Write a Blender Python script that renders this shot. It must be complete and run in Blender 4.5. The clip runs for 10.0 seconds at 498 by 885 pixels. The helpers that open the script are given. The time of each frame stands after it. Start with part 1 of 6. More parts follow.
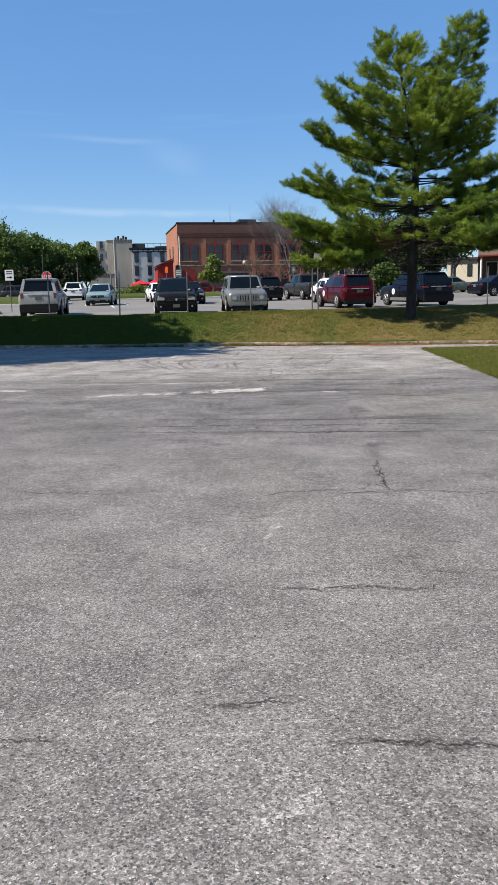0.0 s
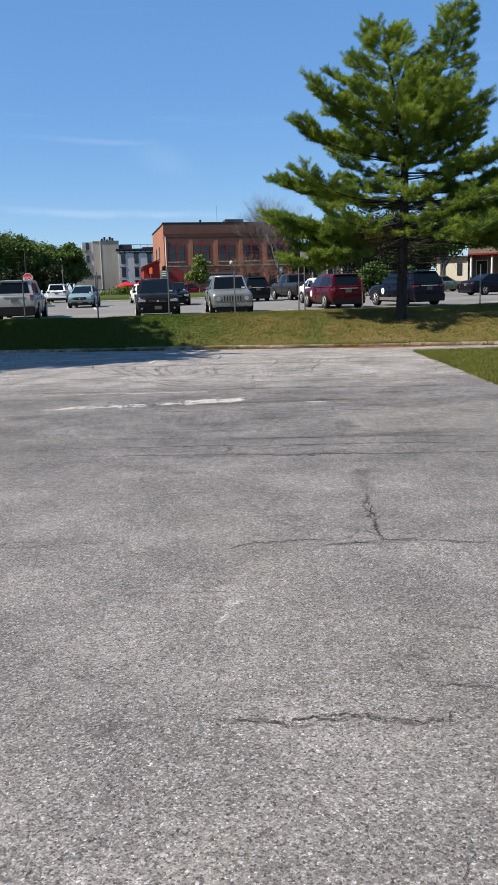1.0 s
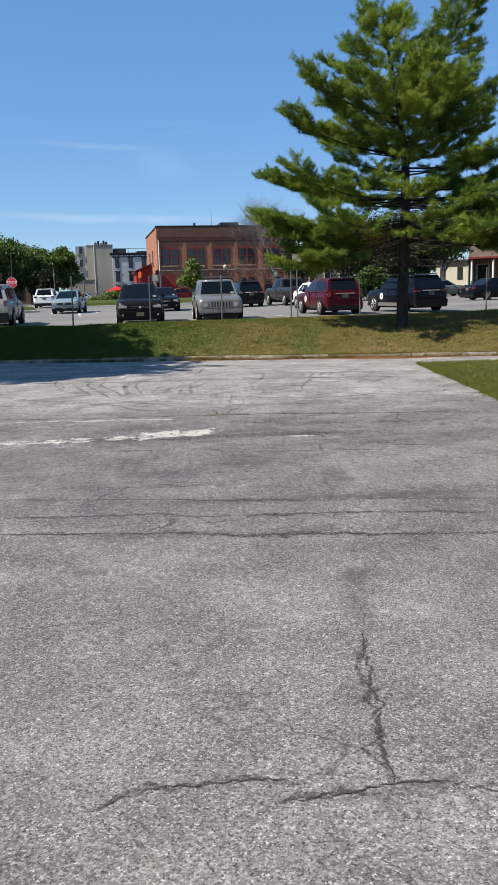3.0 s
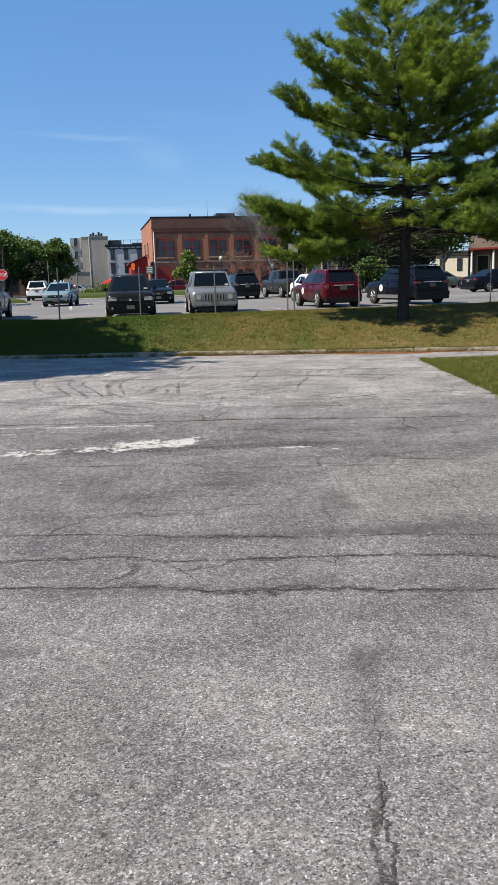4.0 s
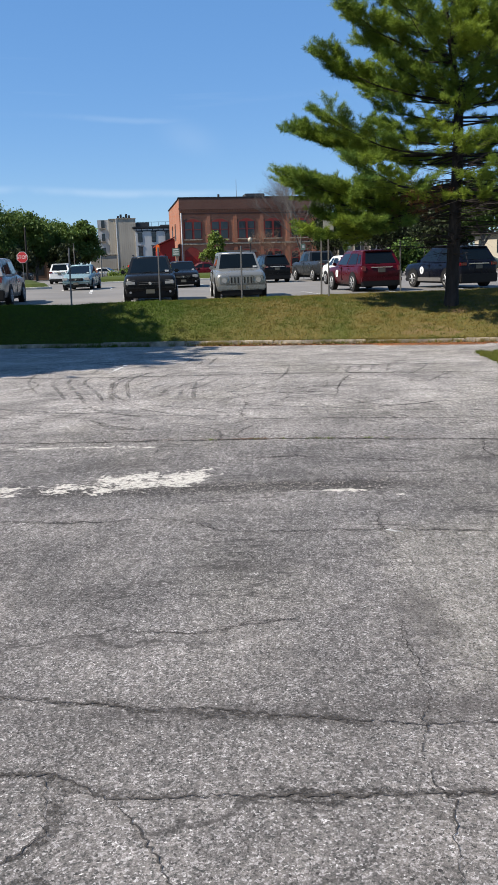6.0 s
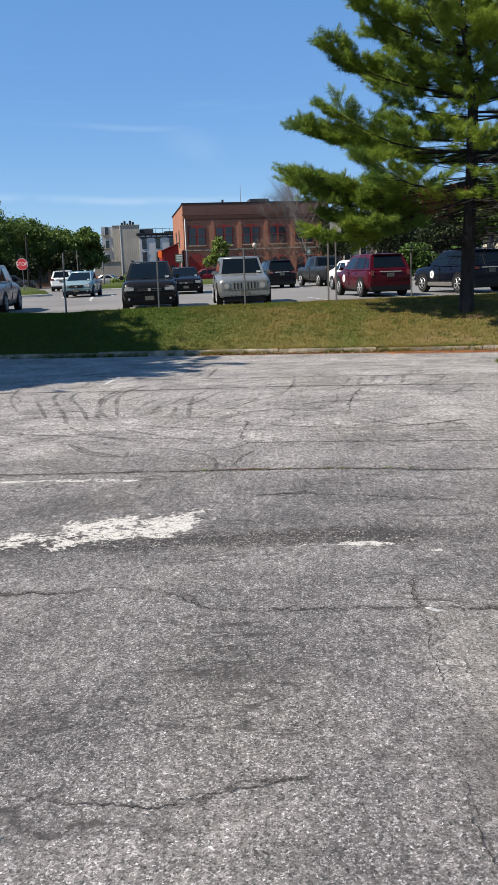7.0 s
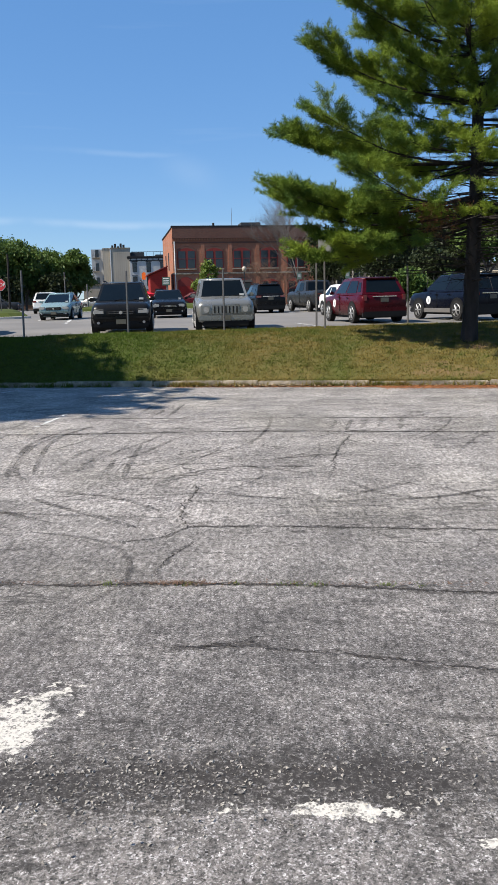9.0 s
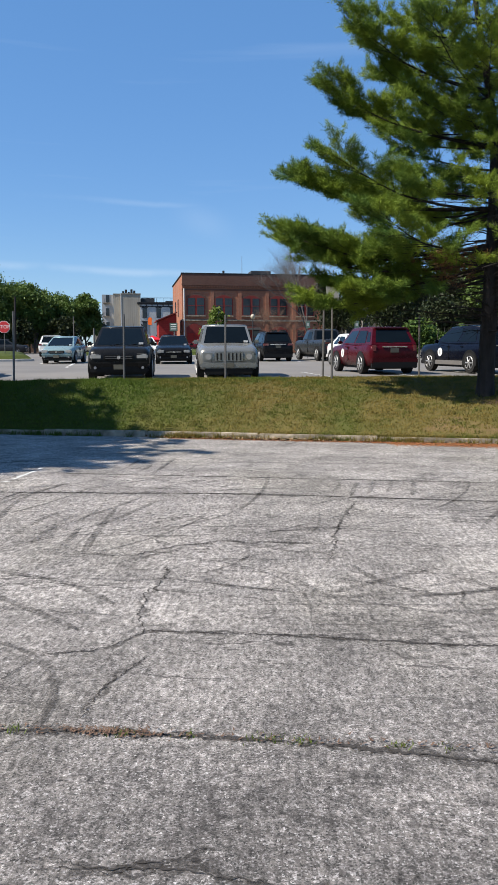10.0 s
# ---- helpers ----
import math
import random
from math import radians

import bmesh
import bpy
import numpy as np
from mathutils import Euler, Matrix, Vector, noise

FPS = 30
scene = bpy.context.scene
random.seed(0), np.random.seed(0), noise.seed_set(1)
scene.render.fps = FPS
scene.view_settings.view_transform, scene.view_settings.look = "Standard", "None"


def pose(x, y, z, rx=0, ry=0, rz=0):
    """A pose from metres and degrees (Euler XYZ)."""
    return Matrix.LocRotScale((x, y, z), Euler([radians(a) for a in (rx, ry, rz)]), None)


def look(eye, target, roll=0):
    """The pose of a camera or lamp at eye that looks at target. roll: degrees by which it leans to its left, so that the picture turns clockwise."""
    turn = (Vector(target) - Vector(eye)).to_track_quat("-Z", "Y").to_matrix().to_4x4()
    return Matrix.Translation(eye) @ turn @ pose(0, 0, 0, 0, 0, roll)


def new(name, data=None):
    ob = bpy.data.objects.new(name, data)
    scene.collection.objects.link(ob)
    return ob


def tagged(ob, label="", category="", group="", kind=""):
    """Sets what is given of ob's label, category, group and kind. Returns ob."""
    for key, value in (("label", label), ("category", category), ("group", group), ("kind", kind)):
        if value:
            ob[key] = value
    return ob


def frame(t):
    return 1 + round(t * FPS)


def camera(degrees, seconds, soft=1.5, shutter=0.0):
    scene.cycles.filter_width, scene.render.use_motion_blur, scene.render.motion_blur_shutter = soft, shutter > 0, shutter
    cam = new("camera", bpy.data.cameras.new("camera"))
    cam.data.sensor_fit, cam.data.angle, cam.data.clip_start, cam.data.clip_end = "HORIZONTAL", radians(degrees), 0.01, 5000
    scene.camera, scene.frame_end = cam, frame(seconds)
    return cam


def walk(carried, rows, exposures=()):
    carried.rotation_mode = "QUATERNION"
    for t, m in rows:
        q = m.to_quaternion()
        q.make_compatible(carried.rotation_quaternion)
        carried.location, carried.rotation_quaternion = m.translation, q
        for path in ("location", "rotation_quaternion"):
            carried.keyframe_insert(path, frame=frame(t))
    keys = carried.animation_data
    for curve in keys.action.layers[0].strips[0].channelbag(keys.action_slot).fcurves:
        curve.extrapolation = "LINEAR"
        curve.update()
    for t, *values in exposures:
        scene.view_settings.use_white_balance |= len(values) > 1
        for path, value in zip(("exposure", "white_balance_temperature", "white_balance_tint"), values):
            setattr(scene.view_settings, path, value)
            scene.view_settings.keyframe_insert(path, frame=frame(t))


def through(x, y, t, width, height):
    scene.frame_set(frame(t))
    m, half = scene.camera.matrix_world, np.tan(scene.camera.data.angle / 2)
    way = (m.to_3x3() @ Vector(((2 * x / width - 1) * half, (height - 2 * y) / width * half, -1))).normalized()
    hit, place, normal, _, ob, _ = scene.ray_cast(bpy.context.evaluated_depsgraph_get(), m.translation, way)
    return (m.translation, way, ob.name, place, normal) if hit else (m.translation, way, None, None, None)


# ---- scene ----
cam = camera(34.6, 10.0)
METRES, EYE, TILT, LEAN, TURN = 12.2, 1.42, 0.0, 0.0, 0.0
ROWS = [
    (0.0, 0.0, 0.0, 0.0, -0.21, -9.72, 1.22),
    (0.5, 0.0062, 0.0537, -0.0002, -0.56, -9.68, 1.49),
    (1.0, 0.0175, 0.1046, 0.001, -0.95, -9.69, 1.64),
    (1.5, 0.0274, 0.1554, 0.002, -1.32, -9.64, 1.54),
    (2.0, 0.0375, 0.2013, 0.0052, -1.37, -9.48, 1.54),
    (2.5, 0.0442, 0.2509, 0.0061, -1.05, -9.31, 1.65),
    (4.0, 0.06, 0.3931, 0.0084, -1.26, -9.95, 1.77),
    (4.5, 0.064, 0.4438, 0.0085, -1.51, -10.37, 1.56),
    (5.0, 0.0664, 0.4931, 0.0094, -1.12, -10.79, 1.51),
    (5.5, 0.0638, 0.5434, 0.0092, -0.19, -11.0, 1.58),
    (6.0, 0.0634, 0.5911, 0.0097, 0.82, -11.05, 1.79),
    (7.5, 0.0722, 0.7421, 0.0074, 1.21, -10.39, 2.15),
    (8.0, 0.0798, 0.7915, 0.0073, 0.87, -10.3, 2.13),
    (8.5, 0.0836, 0.8414, 0.0059, 0.75, -9.8, 1.9),
    (9.0, 0.0928, 0.8895, 0.0068, 0.73, -8.89, 1.46),
    (9.5, 0.0973, 0.9414, 0.0066, 1.0, -7.3, 0.88),
    (10.0, 0.1056, 0.9911, 0.0079, 1.41, -5.53, 0.18),
]
walk(cam, [(t, pose(0, 0, EYE, TILT, LEAN, TURN) @ pose(METRES * x, METRES * y, METRES * z, 90 + pitch, roll, yaw)) for t, x, y, z, yaw, pitch, roll in ROWS])

# ---- light ----
world = bpy.data.worlds.new("world")
scene.world = world
world.use_nodes = True
SUN_AZ, SUN_EL = radians(250.0), radians(47.0)   # bearing from +y towards +x
sun_way = Vector((math.sin(SUN_AZ) * math.cos(SUN_EL), math.cos(SUN_AZ) * math.cos(SUN_EL), math.sin(SUN_EL)))
wn, wl = world.node_tree.nodes, world.node_tree.links
sky = wn.new("ShaderNodeTexSky")
sky.sky_type, sky.sun_disc = "NISHITA", False
sky.sun_elevation, sky.sun_rotation = SUN_EL, SUN_AZ
sky.air_density, sky.dust_density, sky.ozone_density = 1.0, 0.15, 2.2
bg = wn["Background"]
bg.inputs[1].default_value = 0.076
# thin high cloud streaks
wc = wn.new("ShaderNodeTexCoord")
wm = wn.new("ShaderNodeMapping")
wm.inputs["Rotation"].default_value = (0.03, 0.05, 0.0)
wm.inputs["Scale"].default_value = (1.1, 1.1, 20.0)
wnoise = wn.new("ShaderNodeTexNoise")
wnoise.inputs["Scale"].default_value, wnoise.inputs["Detail"].default_value = 2.2, 5.0
wr = wn.new("ShaderNodeMapRange")
wr.inputs["From Min"].default_value, wr.inputs["From Max"].default_value, wr.inputs["To Max"].default_value = 0.60, 0.88, 0.14
wmix = wn.new("ShaderNodeMix")
wmix.data_type = "RGBA"
wmix.inputs["B"].default_value = (5.4, 6.4, 7.6, 1)
wl.new(wc.outputs["Generated"], wm.inputs["Vector"])
wl.new(wm.outputs["Vector"], wnoise.inputs["Vector"])
wl.new(wnoise.outputs["Fac"], wr.inputs["Value"])
whue = wn.new("ShaderNodeHueSaturation")
whue.inputs["Hue"].default_value, whue.inputs["Saturation"].default_value = 0.509, 1.22
wl.new(sky.outputs[0], whue.inputs["Color"])
# thin even haze over the blue
whaze = wn.new("ShaderNodeMix")
whaze.data_type = "RGBA"
whaze.inputs["Factor"].default_value = 0.42
whaze.inputs["B"].default_value = (1.16, 3.02, 6.15, 1)
wl.new(whue.outputs[0], whaze.inputs["A"])
wl.new(whaze.outputs["Result"], wmix.inputs["A"])


def wmath(op, a, b=0.0, c=0.0):
    n = wn.new("ShaderNodeMath")
    n.operation = op
    for i, v in enumerate((a, b, c)):
        if isinstance(v, bpy.types.NodeSocket):
            wl.new(v, n.inputs[i])
        else:
            n.inputs[i].default_value = v
    return n.outputs[0]


def wspan(v, a, b, hi=1.0):
    n = wn.new("ShaderNodeMapRange")
    n.interpolation_type = "SMOOTHSTEP"
    wl.new(v, n.inputs["Value"])
    n.inputs["From Min"].default_value, n.inputs["From Max"].default_value, n.inputs["To Max"].default_value = a, b, hi
    return n.outputs["Result"]


# two long vapour streaks and one faint puff, low in the sky
wsep = wn.new("ShaderNodeSeparateXYZ")
wl.new(wc.outputs["Generated"], wsep.inputs[0])
wx, wz = wsep.outputs[0], wsep.outputs[2]
wfray = wn.new("ShaderNodeTexNoise")
wfray.inputs["Scale"].default_value, wfray.inputs["Detail"].default_value = 9.0, 6.0
wl.new(wc.outputs["Generated"], wfray.inputs["Vector"])
cloud = wr.outputs["Result"]
for z0, slope, half, xa, xb, top in ((0.108, -0.030, 0.007, -0.55, 0.02, 0.26), (0.190, -0.02, 0.005, -0.30, -0.06, 0.11), (0.150, -0.30, 0.026, -0.13, -0.03, 0.15)):
    off = wmath("ABSOLUTE", wmath("SUBTRACT", wmath("MULTIPLY_ADD", wmath("SUBTRACT", wfray.outputs["Fac"], 0.5), 0.013, wz), wmath("MULTIPLY_ADD", wx, slope, z0)))
    across = wspan(off, half, 0.0, top)
    along = wmath("MULTIPLY", wspan(wx, xa, xa + 0.08), wspan(wx, xb, xb - 0.07))
    cloud = wmath("MAXIMUM", cloud, wmath("MULTIPLY", wmath("MULTIPLY", across, along), wspan(wfray.outputs["Fac"], 0.3, 0.6)))
wl.new(cloud, wmix.inputs["Factor"])
wl.new(wmix.outputs["Result"], bg.inputs[0])
sun = new("sun", bpy.data.lights.new("sun", "SUN"))
sun.data.energy, sun.data.angle, sun.data.color = 5.0, radians(0.55), (1.0, 0.92, 0.81)
sun.matrix_world = look(sun_way * 50, (0, 0, 0))
scene.view_settings.exposure = 0.87


# ---- materials ----
COLOUR_SCALE = 0.82      # every colour scaled down against the raised exposure, so that shade goes deeper


class Nodes:
    """Short hand for a material's node tree."""

    def __init__(self, name):
        self.m = bpy.data.materials.new(name)
        self.m.use_nodes = True
        self.t = self.m.node_tree
        self.b = self.t.nodes["Principled BSDF"]
        self.co = self.t.nodes.new("ShaderNodeTexCoord").outputs["Object"]

    def put(self, socket, v):
        if isinstance(v, bpy.types.NodeSocket):
            self.t.links.new(v, socket)
        elif isinstance(v, tuple) and len(v) == 3 and socket.type == "RGBA":
            socket.default_value = (*v, 1)
        else:
            socket.default_value = v

    def math(self, op, a, b=0.0, c=0.0, clamp=False):
        n = self.t.nodes.new("ShaderNodeMath")
        n.operation, n.use_clamp = op, clamp
        for i, v in enumerate((a, b, c)):
            self.put(n.inputs[i], v)
        return n.outputs[0]

    def scaled(self, x, y, z, vec=None):
        n = self.t.nodes.new("ShaderNodeMapping")
        n.inputs["Scale"].default_value = (x, y, z)
        self.put(n.inputs["Vector"], vec or self.co)
        return n.outputs[0]

    def noise(self, scale, detail=3.0, vec=None, distortion=0.0, rough=0.5):
        n = self.t.nodes.new("ShaderNodeTexNoise")
        n.inputs["Scale"].default_value, n.inputs["Detail"].default_value = scale, detail
        n.inputs["Distortion"].default_value, n.inputs["Roughness"].default_value = distortion, rough
        self.put(n.inputs["Vector"], vec or self.co)
        return n.outputs["Fac"]

    def voronoi(self, scale, vec=None, out="Color"):
        n = self.t.nodes.new("ShaderNodeTexVoronoi")
        n.inputs["Scale"].default_value = scale
        self.put(n.inputs["Vector"], vec or self.co)
        return n.outputs[out]

    def xyz(self, v=None):
        n = self.t.nodes.new("ShaderNodeSeparateXYZ")
        self.put(n.inputs[0], v or self.co)
        return n.outputs

    def span(self, v, a, b, lo=0.0, hi=1.0, smooth=False):
        n = self.t.nodes.new("ShaderNodeMapRange")
        if smooth:
            n.interpolation_type = "SMOOTHSTEP"
        for k, x in (("Value", v), ("From Min", a), ("From Max", b), ("To Min", lo), ("To Max", hi)):
            self.put(n.inputs[k], x)
        return n.outputs["Result"]

    def ramp(self, fac, stops, hard=False):
        n = self.t.nodes.new("ShaderNodeValToRGB")
        if hard:
            n.color_ramp.interpolation = "CONSTANT"
        e = n.color_ramp.elements
        while len(e) < len(stops):
            e.new(0.5)
        for i, (p, c) in enumerate(stops):
            e[i].position, e[i].color = p, (*c, 1)
        self.put(n.inputs[0], fac)
        return n.outputs[0]

    def mix(self, fac, a, b, mode="MIX"):
        n = self.t.nodes.new("ShaderNodeMix")
        n.data_type, n.blend_type = "RGBA", mode
        self.put(n.inputs["Factor"], fac)
        self.put(n.inputs["A"], a)
        self.put(n.inputs["B"], b)
        return n.outputs["Result"]

    def bump(self, h, strength=0.5, distance=0.01):
        n = self.t.nodes.new("ShaderNodeBump")
        n.inputs["Strength"].default_value, n.inputs["Distance"].default_value = strength, distance
        self.put(n.inputs["Height"], h)
        self.put(self.b.inputs["Normal"], n.outputs[0])

    def random(self, island=False):
        if island:
            return self.t.nodes.new("ShaderNodeNewGeometry").outputs["Random Per Island"]
        return self.t.nodes.new("ShaderNodeObjectInfo").outputs["Random"]

    def done(self, colour, rough=0.8, metal=0.0, **more):
        self.put(self.b.inputs["Base Color"], self.mix(1.0, colour, (COLOUR_SCALE, COLOUR_SCALE, COLOUR_SCALE), "MULTIPLY"))
        if isinstance(rough, float) and rough >= 0.5:
            self.b.inputs["Specular IOR Level"].default_value = 0.2
        self.put(self.b.inputs["Roughness"], rough)
        self.put(self.b.inputs["Metallic"], metal)
        for k, v in more.items():
            self.put(self.b.inputs[k.replace("_", " ")], v)
        return self.m


def plain(name, col, rough=0.6, metal=0.0, grain=25.0, depth=0.18, **more):
    """A surface of one colour with a little grain and dirt at two scales."""
    k = Nodes(name)
    n = k.math("ADD", k.math("MULTIPLY", k.noise(grain, 4), 0.6), k.math("MULTIPLY", k.noise(grain / 12, 3), 0.4))
    c = k.mix(k.span(n, 0.3, 0.7), tuple(v * (1 - depth) for v in col), tuple(min(1.0, v * (1 + depth)) for v in col))
    k.bump(n, 0.1, 0.004)
    return k.done(c, rough, metal, **more)


def asphalt_near():
    k = Nodes("worn_asphalt")
    x, y, _ = k.xyz()
    big, mid, fine = k.noise(0.3, 3), k.noise(1.5, 6, rough=0.62), k.noise(26, 3)
    streak = k.noise(1.0, 6, vec=k.scaled(1.0, 0.7, 1), distortion=0.5, rough=0.65)
    c = k.mix(k.span(mid, 0.3, 0.72), (0.170, 0.158, 0.150), (0.335, 0.312, 0.290))
    c = k.mix(k.span(big, 0.42, 0.62, 0, 0.45), c, (0.30, 0.278, 0.255))
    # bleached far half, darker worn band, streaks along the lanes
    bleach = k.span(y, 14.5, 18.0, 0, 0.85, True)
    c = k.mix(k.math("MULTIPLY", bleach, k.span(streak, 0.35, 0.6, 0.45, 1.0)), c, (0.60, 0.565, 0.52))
    band = k.math("MULTIPLY", k.span(y, 7.6, 9.2, 0, 1, True), k.span(y, 15.4, 13.2, 0, 1, True))
    c = k.mix(k.math("MULTIPLY", band, k.span(streak, 0.35, 0.68, 0.1, 0.6)), c, (0.105, 0.10, 0.10))
    patch = k.math("MULTIPLY", k.span(k.math("ADD", x, k.math("MULTIPLY", mid, 0.7)), 1.7, 2.0, 0, 1, True),
                   k.math("MULTIPLY", k.span(k.math("ADD", y, k.math("MULTIPLY", mid, 0.8)), 10.3, 10.8, 0, 1, True), k.span(y, 12.4, 12.0, 0, 1, True)))
    c = k.mix(k.math("MULTIPLY", patch, 0.58), c, (0.36, 0.34, 0.295))
    stripes = k.span(k.noise(1.0, 3, vec=k.scaled(0.6, 1.8, 1), distortion=0.5), 0.58, 0.72, 0, 0.25)
    c = k.mix(k.math("MULTIPLY", stripes, k.span(y, 8.0, 16.0, 0.08, 1)), c, (0.09, 0.088, 0.09))
    # dark spots of oil
    c = k.mix(k.span(k.noise(0.9, 2, vec=k.scaled(1, 1.4, 1)), 0.66, 0.78, 0, 0.5), c, (0.085, 0.08, 0.08))
    # stone chips in the binder
    chip, small, dust = k.xyz(k.voronoi(125)), k.xyz(k.voronoi(230)), k.noise(300, 2)
    tone = k.math("ADD", k.math("MULTIPLY", chip[0], 0.42), k.math("ADD", k.math("MULTIPLY", small[0], 0.30), k.math("MULTIPLY", dust, 0.28)))
    c = k.mix(k.span(tone, 0.46, 0.24, 0, 0.85), c, (0.035, 0.042, 0.040))
    c = k.mix(k.span(tone, 0.57, 0.77, 0, 0.75), c, (0.62, 0.605, 0.60))
    c = k.mix(k.math("MULTIPLY", k.span(chip[1], 0.95, 0.96), k.span(small[0], 0.35, 0.55, 0, 0.9)), c, (0.74, 0.73, 0.72))
    c = k.mix(k.math("MULTIPLY", k.span(chip[2], 0.96, 0.97), k.span(small[0], 0.3, 0.5, 0, 0.9)), c, (0.03, 0.028, 0.027))
    # olive dust in broad stretches
    c = k.mix(k.span(k.noise(0.42, 3, vec=k.scaled(1.3, 0.6, 1)), 0.50, 0.64, 0, 0.9), c, k.mix(1.0, c, (1.0, 1.0, 0.96), "MULTIPLY"))
    c = k.mix(k.span(fine, 0.3, 0.7, 0.0, 0.3), c, (0.10, 0.10, 0.10))
    # blotches, lane streaks and a net of hairline cracks
    blot = k.span(k.noise(0.75, 6, rough=0.62), 0.32, 0.68, 0.84, 1.14)
    c = k.mix(1.0, c, blot, "MULTIPLY")
    lane = k.noise(1.0, 7, vec=k.scaled(0.8, 0.9, 1), distortion=0.6, rough=0.76)
    c = k.mix(k.span(y, 7.0, 15.0, 0.15, 1.0), c, k.mix(1.0, c, k.span(lane, 0.30, 0.70, 0.62, 1.34), "MULTIPLY"))
    # specks drawn out along y: light and shade of the stony relief, painted in
    relief_shading = k.noise(7.5, 6, vec=k.scaled(1.8, 0.5, 1), rough=0.85)
    c = k.mix(k.span(y, 6.0, 13.0, 0.25, 0.9), c, k.mix(1.0, c, k.span(relief_shading, 0.34, 0.66, 0.62, 1.34), "MULTIPLY"))
    net = k.t.nodes.new("ShaderNodeTexVoronoi")
    net.feature = "DISTANCE_TO_EDGE"
    net.inputs["Scale"].default_value = 1.0
    warp = k.t.nodes.new("ShaderNodeTexNoise")
    warp.inputs["Scale"].default_value, warp.inputs["Detail"].default_value = 2.2, 6.0
    k.put(warp.inputs["Vector"], k.co)
    vm = k.t.nodes.new("ShaderNodeVectorMath")
    vm.operation = "MULTIPLY_ADD"
    k.put(vm.inputs[0], warp.outputs["Color"])
    vm.inputs[1].default_value = (0.9, 0.5, 0)
    k.put(vm.inputs[2], k.scaled(0.55, 1.25, 1))
    k.put(net.inputs["Vector"], vm.outputs[0])
    hair = k.math("MULTIPLY", k.span(net.outputs["Distance"], 0.012, 0.003, 0, 0.7), k.span(k.noise(0.9, 4), 0.47, 0.60))
    c = k.mix(k.math("MULTIPLY", hair, k.span(y, 2.0, 9.0, 0.35, 1.0)), c, (0.045, 0.042, 0.04))
    # fine crooked cracks that run across, in patches
    for size, thin, gate, deep in ((1.6, 0.011, 0.51, 0.78), (3.6, 0.014, 0.55, 0.6)):
        run = k.noise(size, 5, vec=k.scaled(0.30, 1.0, 1), distortion=0.35, rough=0.62)
        line = k.span(k.math("ABSOLUTE", k.math("SUBTRACT", run, 0.5)), thin, thin * 0.3, 0, deep)
        where = k.math("MULTIPLY", k.span(k.noise(0.7 * size / 1.6, 4), gate - 0.06, gate + 0.08), k.span(y, 8.3, 12.0, 0.08, 1.0))
        c = k.mix(k.math("MULTIPLY", line, where), c, (0.05, 0.047, 0.045))
    grain = k.noise(17, 5, rough=0.8)
    c = k.mix(k.span(y, 6.0, 14.0, 0.45, 1.0), c, k.mix(1.0, c, k.span(grain, 0.34, 0.66, 0.68, 1.32), "MULTIPLY"))
    pitted = k.noise(30, 4, vec=k.scaled(1.3, 0.45, 1), rough=0.7)
    c = k.mix(k.span(y, 6.0, 18.0, 0.12, 0.95), c, k.mix(1.0, c, k.span(pitted, 0.36, 0.64, 0.50, 1.48), "MULTIPLY"))
    # old oil and damp stains
    ragged = k.math("SUBTRACT", k.noise(5, 6, rough=0.75), 0.5)
    for sx, sy, rx, ry, deep in ((1.26, 8.03, 0.16, 0.15, 0.6), (1.20, 7.5, 0.10, 0.45, 0.35), (1.50, 10.75, 0.16, 0.5, 0.5), (1.9, 9.95, 0.75, 0.16, 0.55), (0.62, 11.45, 0.30, 0.10, 0.55),
                                 (-0.3, 8.22, 0.18, 0.08, 0.5), (-0.4, 14.2, 1.0, 0.45, 0.35), (1.2, 13.3, 1.1, 0.12, 0.5), (-0.1, 10.5, 0.5, 0.10, 0.4), (0.5, 9.9, 1.6, 0.09, 0.35), (-0.10, 2.68, 0.10, 0.05, 0.5), (0.4, 8.95, 1.8, 0.10, 0.3), (2.6, 14.1, 0.35, 0.08, 0.5)):
        far = k.math("SQRT", k.math("ADD", k.math("POWER", k.math("DIVIDE", k.math("SUBTRACT", x, sx), rx), 2.0), k.math("POWER", k.math("DIVIDE", k.math("SUBTRACT", y, sy), ry), 2.0)))
        c = k.mix(k.span(k.math("MULTIPLY_ADD", ragged, 2.2, far), 1.1, 0.2, 0, deep), c, (0.055, 0.05, 0.048))
    # rough dark ravelled band beside the paint
    gap = k.math("ABSOLUTE", k.math("SUBTRACT", y, 13.27))
    pit = k.noise(34, 5, rough=0.8)
    gap = k.math("ADD", gap, k.math("MULTIPLY", k.math("SUBTRACT", k.noise(5, 6, rough=0.75), 0.5), 0.5))
    ravel = k.math("MULTIPLY", k.span(gap, 0.24, 0.10), k.math("MULTIPLY", k.span(x, -1.6, -0.9), k.span(x, 2.3, 1.5)))
    c = k.mix(k.span(k.math("MULTIPLY", ravel, k.span(pit, 0.60, 0.44, 0.15, 1)), 0.05, 0.8, 0, 0.9), c, (0.045, 0.042, 0.040))
    # what is left of the painted lines
    edge = k.noise(4.5, 8, vec=k.scaled(0.9, 1.1, 1), rough=0.76)
    x = k.math("ADD", x, k.math("MULTIPLY", k.math("SUBTRACT", k.noise(2.3, 5, rough=0.7), 0.5), 0.7))
    y = k.math("ADD", y, k.math("MULTIPLY", k.math("SUBTRACT", k.noise(2.9, 5, vec=k.scaled(0.8, 1, 3), rough=0.7), 0.5), 0.3))
